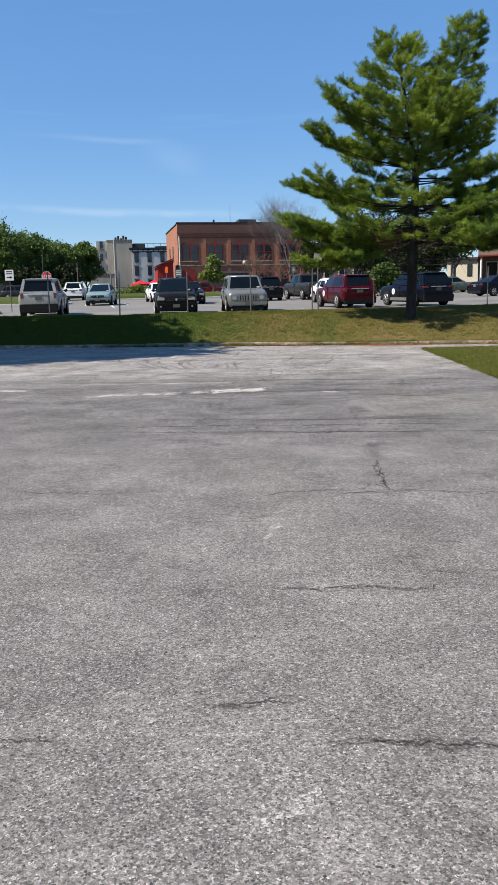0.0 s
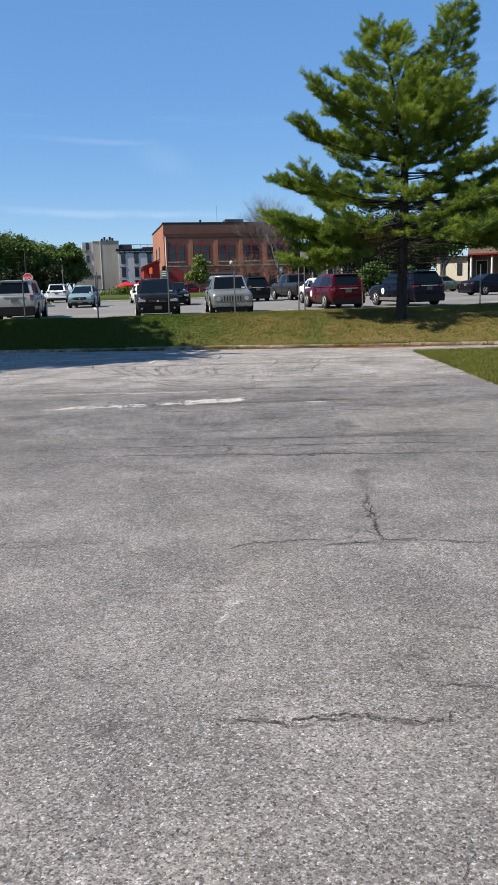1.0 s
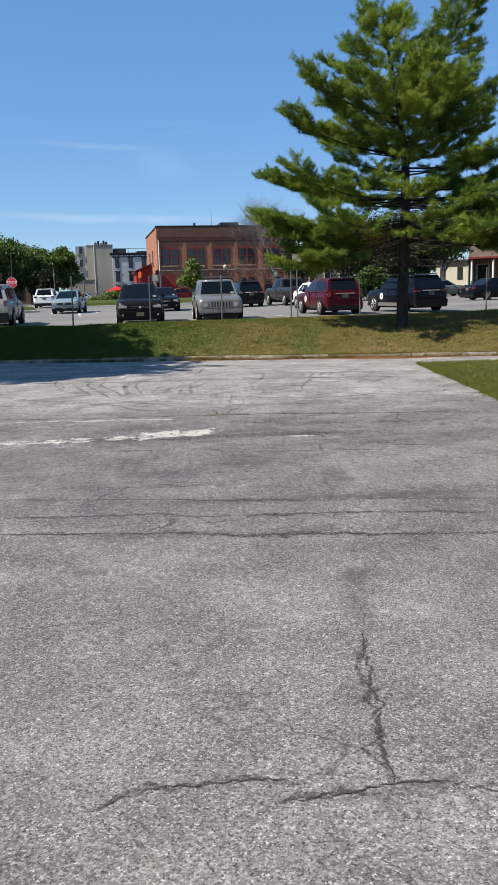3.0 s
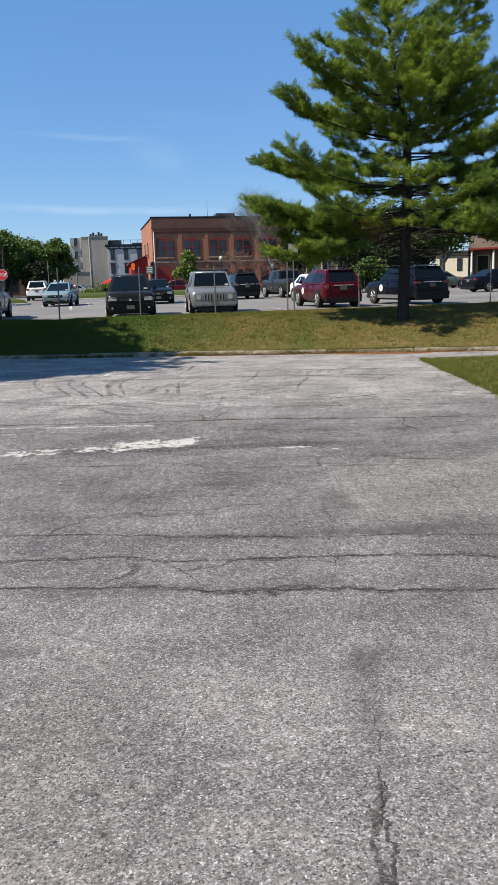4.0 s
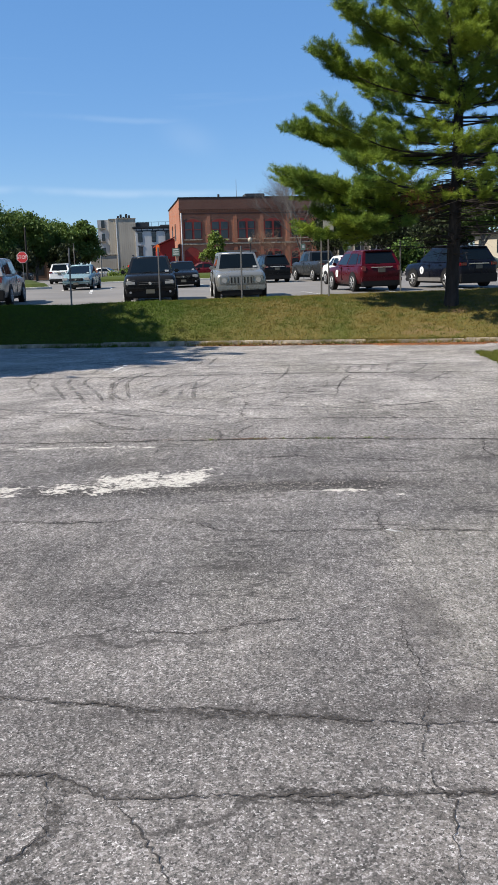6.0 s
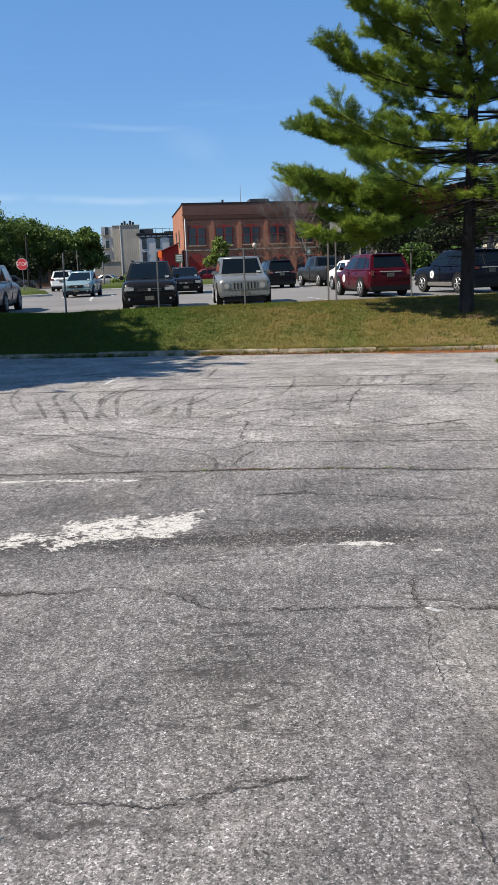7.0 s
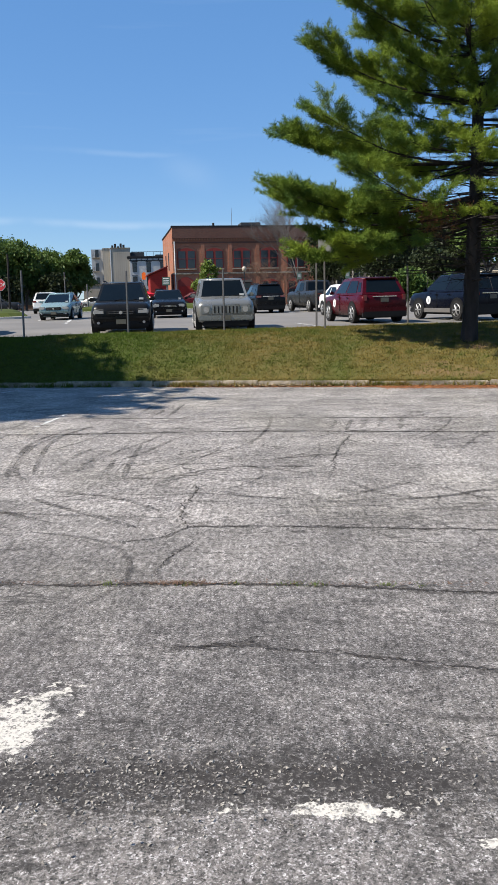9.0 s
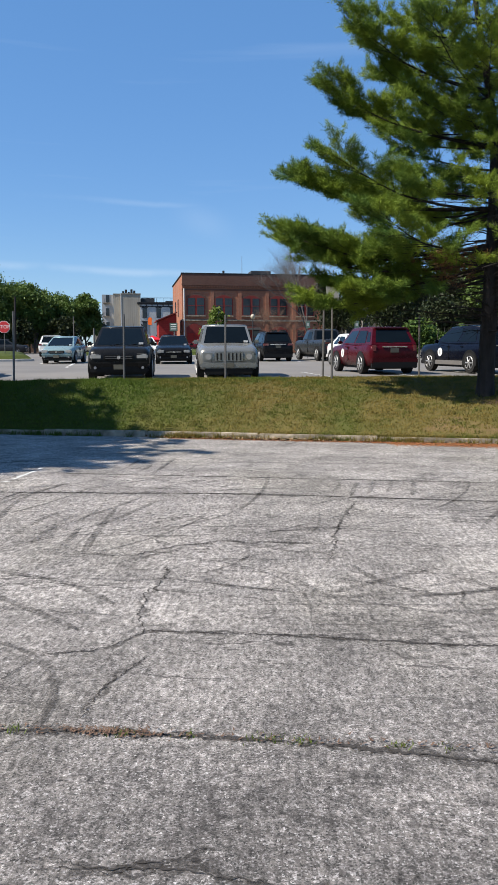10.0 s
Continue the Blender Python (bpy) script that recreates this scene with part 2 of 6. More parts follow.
    frayed = k.math("ADD", k.math("MULTIPLY", k.math("SUBTRACT", edge, 0.5), 3.2), k.math("MULTIPLY", k.math("SUBTRACT", k.noise(24, 4), 0.5), 1.3))
    def strip(y0, slope, half, x0, x1, need):
        d = k.math("ABSOLUTE", k.math("SUBTRACT", y, k.math("MULTIPLY_ADD", x, slope, y0)))
        inside = k.math("MULTIPLY", k.span(d, half, half * 0.4), k.math("MULTIPLY", k.span(x, x0, x0 + 0.4), k.span(x, x1, x1 - 0.2)))
        gate = k.span(inside, 0.0, 0.05)
        return k.math("MULTIPLY", gate, k.span(k.math("MULTIPLY_ADD", frayed, 0.6, k.math("MULTIPLY", inside, 0.5)), need, need + 0.04))
    paint = strip(13.62, 0.28, 0.46, -0.95, 0.45, 0.37)
    for args in ((13.42, 0.10, 0.36, -3.0, -0.3, 0.52), (13.24, -0.10, 0.045, 0.85, 1.65, 0.30), (13.30, -0.21, 0.035, 1.35, 1.95, 0.32), (15.0, -0.06, 0.08, -3.4, -0.1, 0.47),
                 (14.3, 0.0, 0.2, -6.0, -3.8, 0.36), (12.60, -0.4, 0.06, 1.40, 1.70, 0.36)):
        paint = k.math("MAXIMUM", paint, strip(*args))
    c = k.mix(k.math("MULTIPLY", paint, k.math("MULTIPLY", k.span(chip[2], 0.05, 0.30, 0.3, 0.95), k.span(k.noise(15, 5, rough=0.75), 0.40, 0.47, 0.12, 1.0))), c, (0.76, 0.74, 0.67))
    k.bump(k.math("ADD", k.math("MULTIPLY", tone, 1.5), k.math("MULTIPLY", fine, 0.6)), 0.8, 0.007)
    c = k.mix(1.0, c, (0.915, 0.893, 0.885), "MULTIPLY")
    return k.done(c, 0.86)


def asphalt_far():
    k = Nodes("lot_asphalt")
    n, m = k.noise(0.25, 5), k.noise(6, 4)
    c = k.mix(k.span(n, 0.3, 0.7), (0.15, 0.142, 0.132), (0.232, 0.218, 0.20))
    c = k.mix(k.span(m, 0.35, 0.7, 0, 0.4), c, (0.15, 0.15, 0.15))
    k.bump(m, 0.3, 0.01)
    return k.done(c, 0.85)


def soil_grass():
    k = Nodes("lawn_soil")
    x, y, _ = k.xyz()
    n, m = k.noise(0.55, 5), k.noise(9, 5)
    dry = k.math("MULTIPLY", k.span(k.math("ADD", k.math("MULTIPLY", x, 0.05), n), 0.36, 0.66), k.span(y, 24.0, 26.5, 0.45, 1.0))
    c = k.mix(dry, (0.05, 0.072, 0.012), (0.125, 0.10, 0.032))
    c = k.mix(k.span(m, 0.4, 0.7, 0, 0.6), c, (0.08, 0.085, 0.02))
    bare = k.math("MULTIPLY", k.span(k.noise(0.8, 5), 0.60, 0.70), k.span(x, 2.0, 6.0))
    c = k.mix(bare, c, (0.20, 0.125, 0.07))
    k.bump(m, 0.6, 0.03)
    return k.done(c, 0.95)


def blades():
    k = Nodes("grass_blades")
    x, y, _ = k.xyz()
    n = k.noise(0.55, 5)
    dry = k.math("MULTIPLY", k.span(k.math("ADD", k.math("MULTIPLY", x, 0.05), n), 0.36, 0.66), k.span(y, 24.0, 26.5, 0.45, 1.0))
    c = k.mix(dry, (0.085, 0.140, 0.015), (0.275, 0.20, 0.056))
    c = k.mix(k.span(k.noise(2.6, 4), 0.48, 0.62, 0, 0.7), c, (0.072, 0.122, 0.016))
    c = k.mix(k.span(k.random(True), 0.0, 1.0, 0, 0.5), c, (0.10, 0.12, 0.02))
    return leafy_surface(k, c, 0.8, 0.3)


def foliage(name, dark, light, scale=1.2, gloss=0.55):
    k = Nodes(name)
    c = k.mix(k.span(k.noise(scale, 4), 0.32, 0.68), dark, light)
    c = k.mix(k.span(k.random(True), 0, 1, 0, 0.5), c, tuple(0.5 * (a + b) * 0.8 for a, b in zip(dark, light)))
    return leafy_surface(k, c, gloss, 0.2)


def leafy_surface(k, c, gloss, through):
    """Thin leaf: part of the light passes."""
    m = k.done(c, gloss)
    tr = k.t.nodes.new("ShaderNodeBsdfTranslucent")
    k.put(tr.inputs["Color"], k.mix(1.0, c, (COLOUR_SCALE, COLOUR_SCALE, COLOUR_SCALE), "MULTIPLY"))
    mx = k.t.nodes.new("ShaderNodeMixShader")
    mx.inputs[0].default_value = through
    out = k.t.nodes["Material Output"]
    k.t.links.new(k.b.outputs[0], mx.inputs[1])
    k.t.links.new(tr.outputs[0], mx.inputs[2])
    k.t.links.new(mx.outputs[0], out.inputs["Surface"])
    return m


def bark(name, a, b, scale=6.0):
    k = Nodes(name)
    n = k.noise(scale, 6, vec=k.scaled(1, 1, 0.25), rough=0.7)
    k.bump(n, 0.9, 0.03)
    return k.done(k.mix(k.span(n, 0.3, 0.7), a, b), 0.95)


def brickwork(name, a, b, mortar):
    k = Nodes(name)
    n = k.t.nodes.new("ShaderNodeTexBrick")
    x, y, z = k.xyz()
    cv = k.t.nodes.new("ShaderNodeCombineXYZ")
    k.put(cv.inputs[0], k.math("ADD", x, y))
    k.put(cv.inputs[1], z)
    k.put(n.inputs["Vector"], cv.outputs[0])
    for key, v in (("Scale", 1.0), ("Brick Width", 0.22), ("Row Height", 0.075), ("Mortar Size", 0.008)):
        n.inputs[key].default_value = v
    k.put(n.inputs["Color1"], a)
    k.put(n.inputs["Color2"], b)
    k.put(n.inputs["Mortar"], mortar)
    w = k.noise(0.5, 5)
    c = k.mix(k.span(w, 0.4, 0.8, 0, 0.4), n.outputs["Color"], tuple(v * 0.5 for v in a))
    k.bump(n.outputs["Fac"], -0.4, 0.01)
    return k.done(c, 0.9)


def siding(name, col, across, step):
    """Boards: dark joints every step metres along x (0) or z (2)."""
    k = Nodes(name)
    v = k.math("FRACT", k.math("DIVIDE", k.xyz()[across], step))
    n = k.noise(0.7, 5, vec=k.scaled(1, 1, 0.3))
    c = k.mix(k.span(n, 0.3, 0.75), col, tuple(q * 0.75 for q in col))
    c = k.mix(k.span(v, 0.12, 0.02, 0, 0.45), c, tuple(q * 0.45 for q in col))
    k.bump(v, 0.4, 0.02)
    return k.done(c, 0.75)


def mark_material():
    """Rubber left by tyres: thin, broken, lets the ground show."""
    k = Nodes("tyre_rubber")
    n = k.math("MULTIPLY", k.span(k.noise(1.3, 4), 0.36, 0.60, 0.35, 1.0), k.span(k.noise(20, 5), 0.3, 0.62, 0.4, 1.0))
    m = k.done((0.05, 0.046, 0.043), 0.85)
    k.put(k.b.inputs["Alpha"], k.math("MULTIPLY", n, 0.46))
    return m


def crack_dirt_band():
    """Dark ravelled edge of a crack: ragged, with the ground showing through."""
    k = Nodes("ravelled_edge")
    n = k.math("MULTIPLY", k.span(k.noise(2.2, 4), 0.34, 0.58, 0.25, 1.0), k.span(k.noise(24, 5, rough=0.75), 0.36, 0.60, 0.0, 1.0))
    k.put(k.b.inputs["Alpha"], k.math("MULTIPLY", n, 0.62))
    return k.done((0.042, 0.039, 0.037), 0.95)


def scuffed_stone():
    """Stone scraped pale: broken into flecks."""
    k = Nodes("scraped_stone")
    k.put(k.b.inputs["Alpha"], k.math("MULTIPLY", k.span(k.noise(70, 4, rough=0.7), 0.45, 0.56, 0.0, 0.65), k.span(k.noise(9, 4), 0.34, 0.5)))
    return k.done((0.62, 0.60, 0.56), 0.9)


def stall_paint():
    k = Nodes("worn_white_paint")
    k.put(k.b.inputs["Alpha"], k.span(k.noise(5, 5), 0.40, 0.55, 0.0, 0.85))
    return k.done((0.75, 0.75, 0.72), 0.7)


def car_paint(name, col, metal=0.35):
    k = Nodes(name)
    dust = k.span(k.noise(1.4, 4), 0.4, 0.8, 0.0, 0.014)
    c = k.mix(dust, col, (0.34, 0.32, 0.28))
    return k.done(c, k.span(k.noise(3, 3), 0.3, 0.7, 0.22, 0.36), metal, Coat_Weight=0.05, Coat_Roughness=0.05, Specular_IOR_Level=0.16)


ASPHALT, LOT, SOIL, BLADES = asphalt_near(), asphalt_far(), soil_grass(), blades()
NEEDLES = foliage("pine_needles", (0.050, 0.122, 0.026), (0.30, 0.39, 0.038), 0.75, 0.7)
NEEDLES_DEAD = foliage("dead_pine_needles", (0.12, 0.055, 0.025), (0.22, 0.11, 0.05), 2.0)
LEAVES = foliage("tree_leaves", (0.045, 0.095, 0.02), (0.15, 0.22, 0.045), 0.35)
LEAVES_YOUNG = foliage("young_leaves", (0.09, 0.14, 0.02), (0.18, 0.24, 0.04), 0.8)
# dark leaf green with the shade under taller crowns mixed into the colour
LEAVES_DARK_SHADED = foliage("dark_shaded_leaves", (0.02, 0.032, 0.014), (0.05, 0.065, 0.022), 0.6)
PINE_BARK = bark("pine_bark", (0.014, 0.013, 0.013), (0.055, 0.047, 0.043))
GREY_BARK = bark("grey_bark", (0.075, 0.07, 0.066), (0.19, 0.175, 0.165))
RUSSET_TWIG = bark("russet_twig", (0.10, 0.06, 0.042), (0.21, 0.135, 0.095))
CONCRETE = plain("weathered_concrete", (0.33, 0.285, 0.22), 0.95, grain=5, depth=0.75)
WALKWAY = plain("pale_concrete", (0.52, 0.50, 0.46), 0.9, grain=8, depth=0.15)
k = Nodes("crack_dirt")
k.put(k.b.inputs["Alpha"], k.math("MULTIPLY", k.span(k.noise(11, 5, rough=0.7), 0.34, 0.50, 0.30, 1.0), k.span(k.noise(60, 3), 0.34, 0.5, 0.45, 1.0)))
CRACK = k.done(k.mix(k.noise(40, 3), (0.035, 0.032, 0.03), (0.075, 0.068, 0.062)), 0.95)
LITTER = plain("fallen_needles", (0.36, 0.15, 0.06), 0.9, grain=15, depth=0.45)
PEBBLE = plain("stone_chips", (0.30, 0.28, 0.25), 0.85, grain=60, depth=0.85)
RUBBER, STALL, RAVEL, SCAR = mark_material(), stall_paint(), crack_dirt_band(), scuffed_stone()
STEEL = plain("galvanised_steel", (0.20, 0.19, 0.18), 0.55, 0.4, grain=30, depth=0.2)
SIGN_BACK = plain("sign_aluminium", (0.42, 0.43, 0.42), 0.55, 0.4)
SIGN_WHITE = plain("white_sign_face", (0.75, 0.75, 0.73), 0.5, depth=0.05)
SIGN_RED = plain("red_sign_face", (0.50, 0.02, 0.025), 0.45, depth=0.08)
SIGN_GREEN = plain("green_sign_face", (0.10, 0.15, 0.125), 0.5, depth=0.08)
ORANGE = plain("orange_sign_face", (0.85, 0.15, 0.02), 0.6, depth=0.08)
INK = plain("black_ink", (0.02, 0.02, 0.02), 0.6)
BRICK = brickwork("red_brick", (0.32, 0.115, 0.065), (0.40, 0.16, 0.09), (0.27, 0.21, 0.165))
BRICK_DARK = brickwork("dark_brick", (0.13, 0.06, 0.045), (0.18, 0.085, 0.06), (0.14, 0.11, 0.095))
BRICK_WALL = brickwork("brown_brick", (0.15, 0.085, 0.062), (0.20, 0.12, 0.085), (0.17, 0.14, 0.12))
RED_TRIM = plain("faded_red_paint", (0.21, 0.035, 0.03), 0.7, depth=0.25)
WINDOW = plain("dark_window_glass", (0.022, 0.028, 0.034), 0.08, depth=0.4, grain=1.5)
WHITE_WALL = siding("white_clapboard", (0.62, 0.62, 0.60), 2, 0.16)
BEIGE_WALL = siding("beige_vertical_siding", (0.44, 0.40, 0.33), 0, 0.34)
RED_BOARD = siding("red_boards", (0.34, 0.03, 0.025), 2, 0.22)
CREAM = plain("cream_stucco", (0.66, 0.60, 0.48), 0.9, grain=6, depth=0.12)
STONE = plain("brown_grey_stone", (0.22, 0.185, 0.15), 0.95, grain=5, depth=0.35)
DARK_TRIM = plain("near_black_trim", (0.03, 0.03, 0.032), 0.6)
ROOFING = plain("dark_roofing", (0.07, 0.065, 0.062), 0.9)
SHUTTER = plain("dark_grey_shutter", (0.06, 0.065, 0.07), 0.6)
UMBRELLA = plain("red_canvas", (0.62, 0.015, 0.03), 0.8, depth=0.1)
GLOBE = plain("milky_lamp_globe", (0.42, 0.36, 0.27), 0.3, depth=0.05)
PAINTS = {
    "silver": car_paint("silver_car_paint", (0.29, 0.29, 0.27), 0.6), "charcoal": car_paint("charcoal_car_paint", (0.013, 0.013, 0.013), 0.2),
    "maroon": car_paint("deep_red_car_paint", (0.062, 0.002, 0.006), 0.15), "navy": car_paint("blue_black_car_paint", (0.004, 0.005, 0.011), 0.1),
    "white": car_paint("white_car_paint", (0.74, 0.74, 0.72), 0.0), "ice": car_paint("pale_blue_car_paint", (0.27, 0.38, 0.385), 0.4),
    "grey": car_paint("dark_grey_car_paint", (0.03, 0.033, 0.037), 0.2), "sage": car_paint("sage_green_car_paint", (0.13, 0.16, 0.135)),
    "tan": car_paint("warm_silver_car_paint", (0.42, 0.40, 0.37), 0.5), "black": car_paint("black_car_paint", (0.007, 0.007, 0.008), 0.1),
}
CAR_GLASS = plain("tinted_car_glass", (0.004, 0.006, 0.007), 0.03, depth=0.3, Specular_IOR_Level=0.22)
TYRE = plain("tyre_black", (0.018, 0.018, 0.018), 0.9)
ALLOY = plain("alloy_rim", (0.38, 0.38, 0.38), 0.45, 0.5, depth=0.08)
PLASTIC = plain("black_plastic", (0.010, 0.010, 0.010), 0.6)
CHROME = plain("bright_chrome", (0.75, 0.75, 0.75), 0.15, 1.0, depth=0.03)
LAMP_CLEAR = plain("clear_headlamp", (0.42, 0.42, 0.40), 0.12, 0.2, depth=0.1, Coat_Weight=1.0)
LAMP_RED = plain("red_tail_lamp", (0.17, 0.008, 0.012), 0.15, depth=0.1, Coat_Weight=1.0)
PLATE = plain("number_plate", (0.13, 0.125, 0.10), 0.5, depth=0.06)


# ---- mesh helpers ----
def link(name, bm, material, parent=None, label="", smooth=False):
    me = bpy.data.meshes.new(name)
    bm.to_mesh(me)
    bm.free()
    me.materials.append(material)
    if smooth:
        for p in me.polygons:
            p.use_smooth = True
    ob = new(name, me)
    if parent:
        ob.parent = parent
    if label:
        ob["label"] = label
    return ob


def part(name, bm, material, parent, label="", smooth=False):
    return link(name, bm, material, parent, label, smooth)


def thing(name, label, category, m=None, group="", kind=""):
    ob = new(name)
    if m is not None:
        ob.matrix_basis = m
    return tagged(ob, label, category, group, kind)


def block(x0, x1, y0, y1, z0, z1, bevel=0.0, bm=None):
    bm = bm or bmesh.new()
    r = bmesh.ops.create_cube(bm, size=1, matrix=Matrix.Translation(((x0 + x1) / 2, (y0 + y1) / 2, (z0 + z1) / 2)) @ Matrix.Diagonal((abs(x1 - x0), abs(y1 - y0), abs(z1 - z0), 1)))
    if bevel:
        edges = {e for v in r["verts"] for e in v.link_edges}
        bmesh.ops.bevel(bm, geom=list(edges), offset=bevel, segments=2, affect="EDGES")
    return bm


def rod(a, b, r0, r1=None, n=8, bm=None):
    """A tapered round bar from a to b."""
    bm = bm or bmesh.new()
    a, b = Vector(a), Vector(b)
    r1 = r0 if r1 is None else r1
    q = (b - a).to_track_quat("Z", "Y").to_matrix()
    rings = []
    for p, r in ((a, r0), (b, r1)):
        rings.append([bm.verts.new(p + q @ Vector((math.cos(i * 2 * math.pi / n) * r, math.sin(i * 2 * math.pi / n) * r, 0))) for i in range(n)])
    for i in range(n):
        bm.faces.new((rings[0][i], rings[0][(i + 1) % n], rings[1][(i + 1) % n], rings[1][i]))
    bm.faces.new(rings[0][::-1])
    bm.faces.new(rings[1])
    return bm


def disc(centre, axis, r, depth, n=20, bevel=0.0, bm=None):
    bm = bm or bmesh.new()
    axis = Vector(axis).normalized()
    c = Vector(centre)
    rod(c - axis * depth / 2, c + axis * depth / 2, r, r, n, bm)
    if bevel:
        rims = [e for e in bm.edges if abs(e.calc_face_angle(0)) > 1.2]
        bmesh.ops.bevel(bm, geom=rims, offset=bevel, segments=2, affect="EDGES")
    return bm


def prism(outline, y0, y1, bm=None):
    """An outline of (x, z) pulled along y."""
    bm = bm or bmesh.new()
    a = [bm.verts.new((x, y0, z)) for x, z in outline]
    b = [bm.verts.new((x, y1, z)) for x, z in outline]
    n = len(outline)
    for i in range(n):
        bm.faces.new((a[i], a[(i + 1) % n], b[(i + 1) % n], b[i]))
    bm.faces.new(a)
    bm.faces.new(b[::-1])
    bmesh.ops.recalc_face_normals(bm, faces=bm.faces)
    return bm


def loft(rings, closed=True, bm=None):
    bm = bm or bmesh.new()
    vs = [[bm.verts.new(p) for p in ring] for ring in rings]
    n = len(rings[0])
    for a, b in zip(vs, vs[1:]):
        for i in range(n):
            bm.faces.new((a[i], a[(i + 1) % n], b[(i + 1) % n], b[i]))
    if closed:
        bm.faces.new(vs[0][::-1])
        bm.faces.new(vs[-1])
    bmesh.ops.recalc_face_normals(bm, faces=bm.faces)
    return bm


def soup(name, tris, material, parent=None):
    """One mesh from an (n, 3, 3) array of loose triangles."""
    n = len(tris)
    me = bpy.data.meshes.new(name)
    me.vertices.add(n * 3)
    me.vertices.foreach_set("co", np.ascontiguousarray(tris, dtype=np.float32).ravel())
    me.loops.add(n * 3)
    me.loops.foreach_set("vertex_index", np.arange(n * 3, dtype=np.int32))
    me.polygons.add(n)
    me.polygons.foreach_set("loop_start", np.arange(0, n * 3, 3, dtype=np.int32))
    me.update()
    me.validate()
    me.materials.append(material)
    ob = new(name, me)
    if parent:
        ob.parent = parent
    return ob


def unit(v):
    return v / np.maximum(np.linalg.norm(v, axis=-1, keepdims=True), 1e-9)


rng = np.random.default_rng(7)


# ---- ground ----
def kerb_y(x):
    return 28.66 - 0.232 * x


def post_y(x):
    return 32.2 + 0.19 * x


def lot_z(y):
    return 1.03 + 0.029 * (min(y, 80.0) - 34.0) + (0.021 * (min(y, 260.0) - 80.0) if y > 80 else 0.0)


def berm_z(x, y):
    k, p = kerb_y(x) + 0.16, max(post_y(x), kerb_y(x) + 1.4)
    f = min(max((y - k) / (p - k), 0.0), 1.0)
    top = lot_z(p) + 0.19
    z = 0.13 + (top - 0.13) * (math.sin(f * math.pi / 2) ** 0.9 if f < 1 else 1.0)
    return z + 0.035 * noise.noise((x * 0.7, y * 0.7, 0)) * (1 if f > 0.05 else 0)


def grid(name, xs, ys, zf, material, parent=None):
    bm = bmesh.new()
    rows = [[bm.verts.new((x, y, zf(x, y))) for x in xs] for y in ys]
    for a, b in zip(rows, rows[1:]):
        for i in range(len(xs) - 1):
            bm.faces.new((a[i], a[i + 1], b[i + 1], b[i]))
    return link(name, bm, material, parent, smooth=True)


def ground_z(x, y):
    return -0.3 if y < 40 else lot_z(y) - 0.3


xs_far = [-3000, -800, -300, -120] + [v for v in range(-60, 61, 6)] + [120, 300, 800, 3000]
ys_far = [-1500, -300, -80, 0, 20] + [v for v in range(24, 120, 4)] + [140, 180, 260, 500, 1200, 4000]
ground = grid("ground", xs_far, ys_far, ground_z, SOIL)
tagged(ground, "rough grassy earth that runs on under everything", "ground", kind="structure")

# the near car park, open towards the kerb that cuts across it
bm = bmesh.new()
xs = [-60, -30, -15, 0, 15, 30, 60]
lo = [bm.verts.new((x, -40, 0)) for x in xs]
hi = [bm.verts.new((x, kerb_y(x) + 0.03, 0)) for x in xs]
for i in range(len(xs) - 1):
    bm.faces.new((lo[i], lo[i + 1], hi[i + 1], hi[i]))
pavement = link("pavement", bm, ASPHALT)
tagged(pavement, "sun-bleached cracked grey asphalt of an empty car park", "pavement", kind="structure")


def ribbon(points, width, z, step=0.016, jitter=0.006, taper=True, seed=0):
    """A narrow crooked band along a line of points on the ground."""
    r = random.Random(seed)
    pts = [Vector((p[0], p[1], 0)) for p in points]
    path = []
    for a, b in zip(pts, pts[1:]):
        n = max(1, int((b - a).length / step))
        for i in range(n):
            path.append(a.lerp(b, i / n))
    path.append(pts[-1])
    bm, prev = bmesh.new(), None
    for i, p in enumerate(path):
        d = (path[min(i + 1, len(path) - 1)] - path[max(i - 1, 0)]).normalized()
        s = Vector((-d.y, d.x, 0))
        p = p + s * (r.gauss(0, jitter) + jitter * 4.5 * noise.noise((p.x * 5, p.y * 5, seed)) + jitter * 2.2 * noise.noise((p.x * 17, p.y * 17, seed)))
        w = 0.75 * width * max(0.24, 0.44 + 0.70 * noise.noise((p.x * 4, p.y * 4, 5 + seed)) + 0.22 * (r.random() - 0.5)) if jitter else width
        if taper:
            w *= min(1, 0.25 + 6 * min(i, len(path) - 1 - i) / len(path))
        pair = [bm.verts.new(p + s * w / 2 + Vector((0, 0, z))), bm.verts.new(p - s * w / 2 + Vector((0, 0, z)))]
        if prev:
            bm.faces.new((prev[0], prev[1], pair[1], pair[0]))
        prev = pair
    bmesh.ops.recalc_face_normals(bm, faces=bm.faces)
    return bm


def smooth_line(points, n=5):
    """Points eased into a curve."""
    p = [Vector((*q, 0)) for q in points]
    out = []
    for i in range(len(p) - 1):
        a, b, c, d = p[max(i - 1, 0)], p[i], p[i + 1], p[min(i + 2, len(p) - 1)]
        for j in range(n):
            t = j / n
            out.append(0.5 * ((2 * b) + (c - a) * t + (2 * a - 5 * b + 4 * c - d) * t * t + (3 * b - a - 3 * c + d) * t ** 3))
    out.append(p[-1])
    return [(v.x, v.y) for v in out]


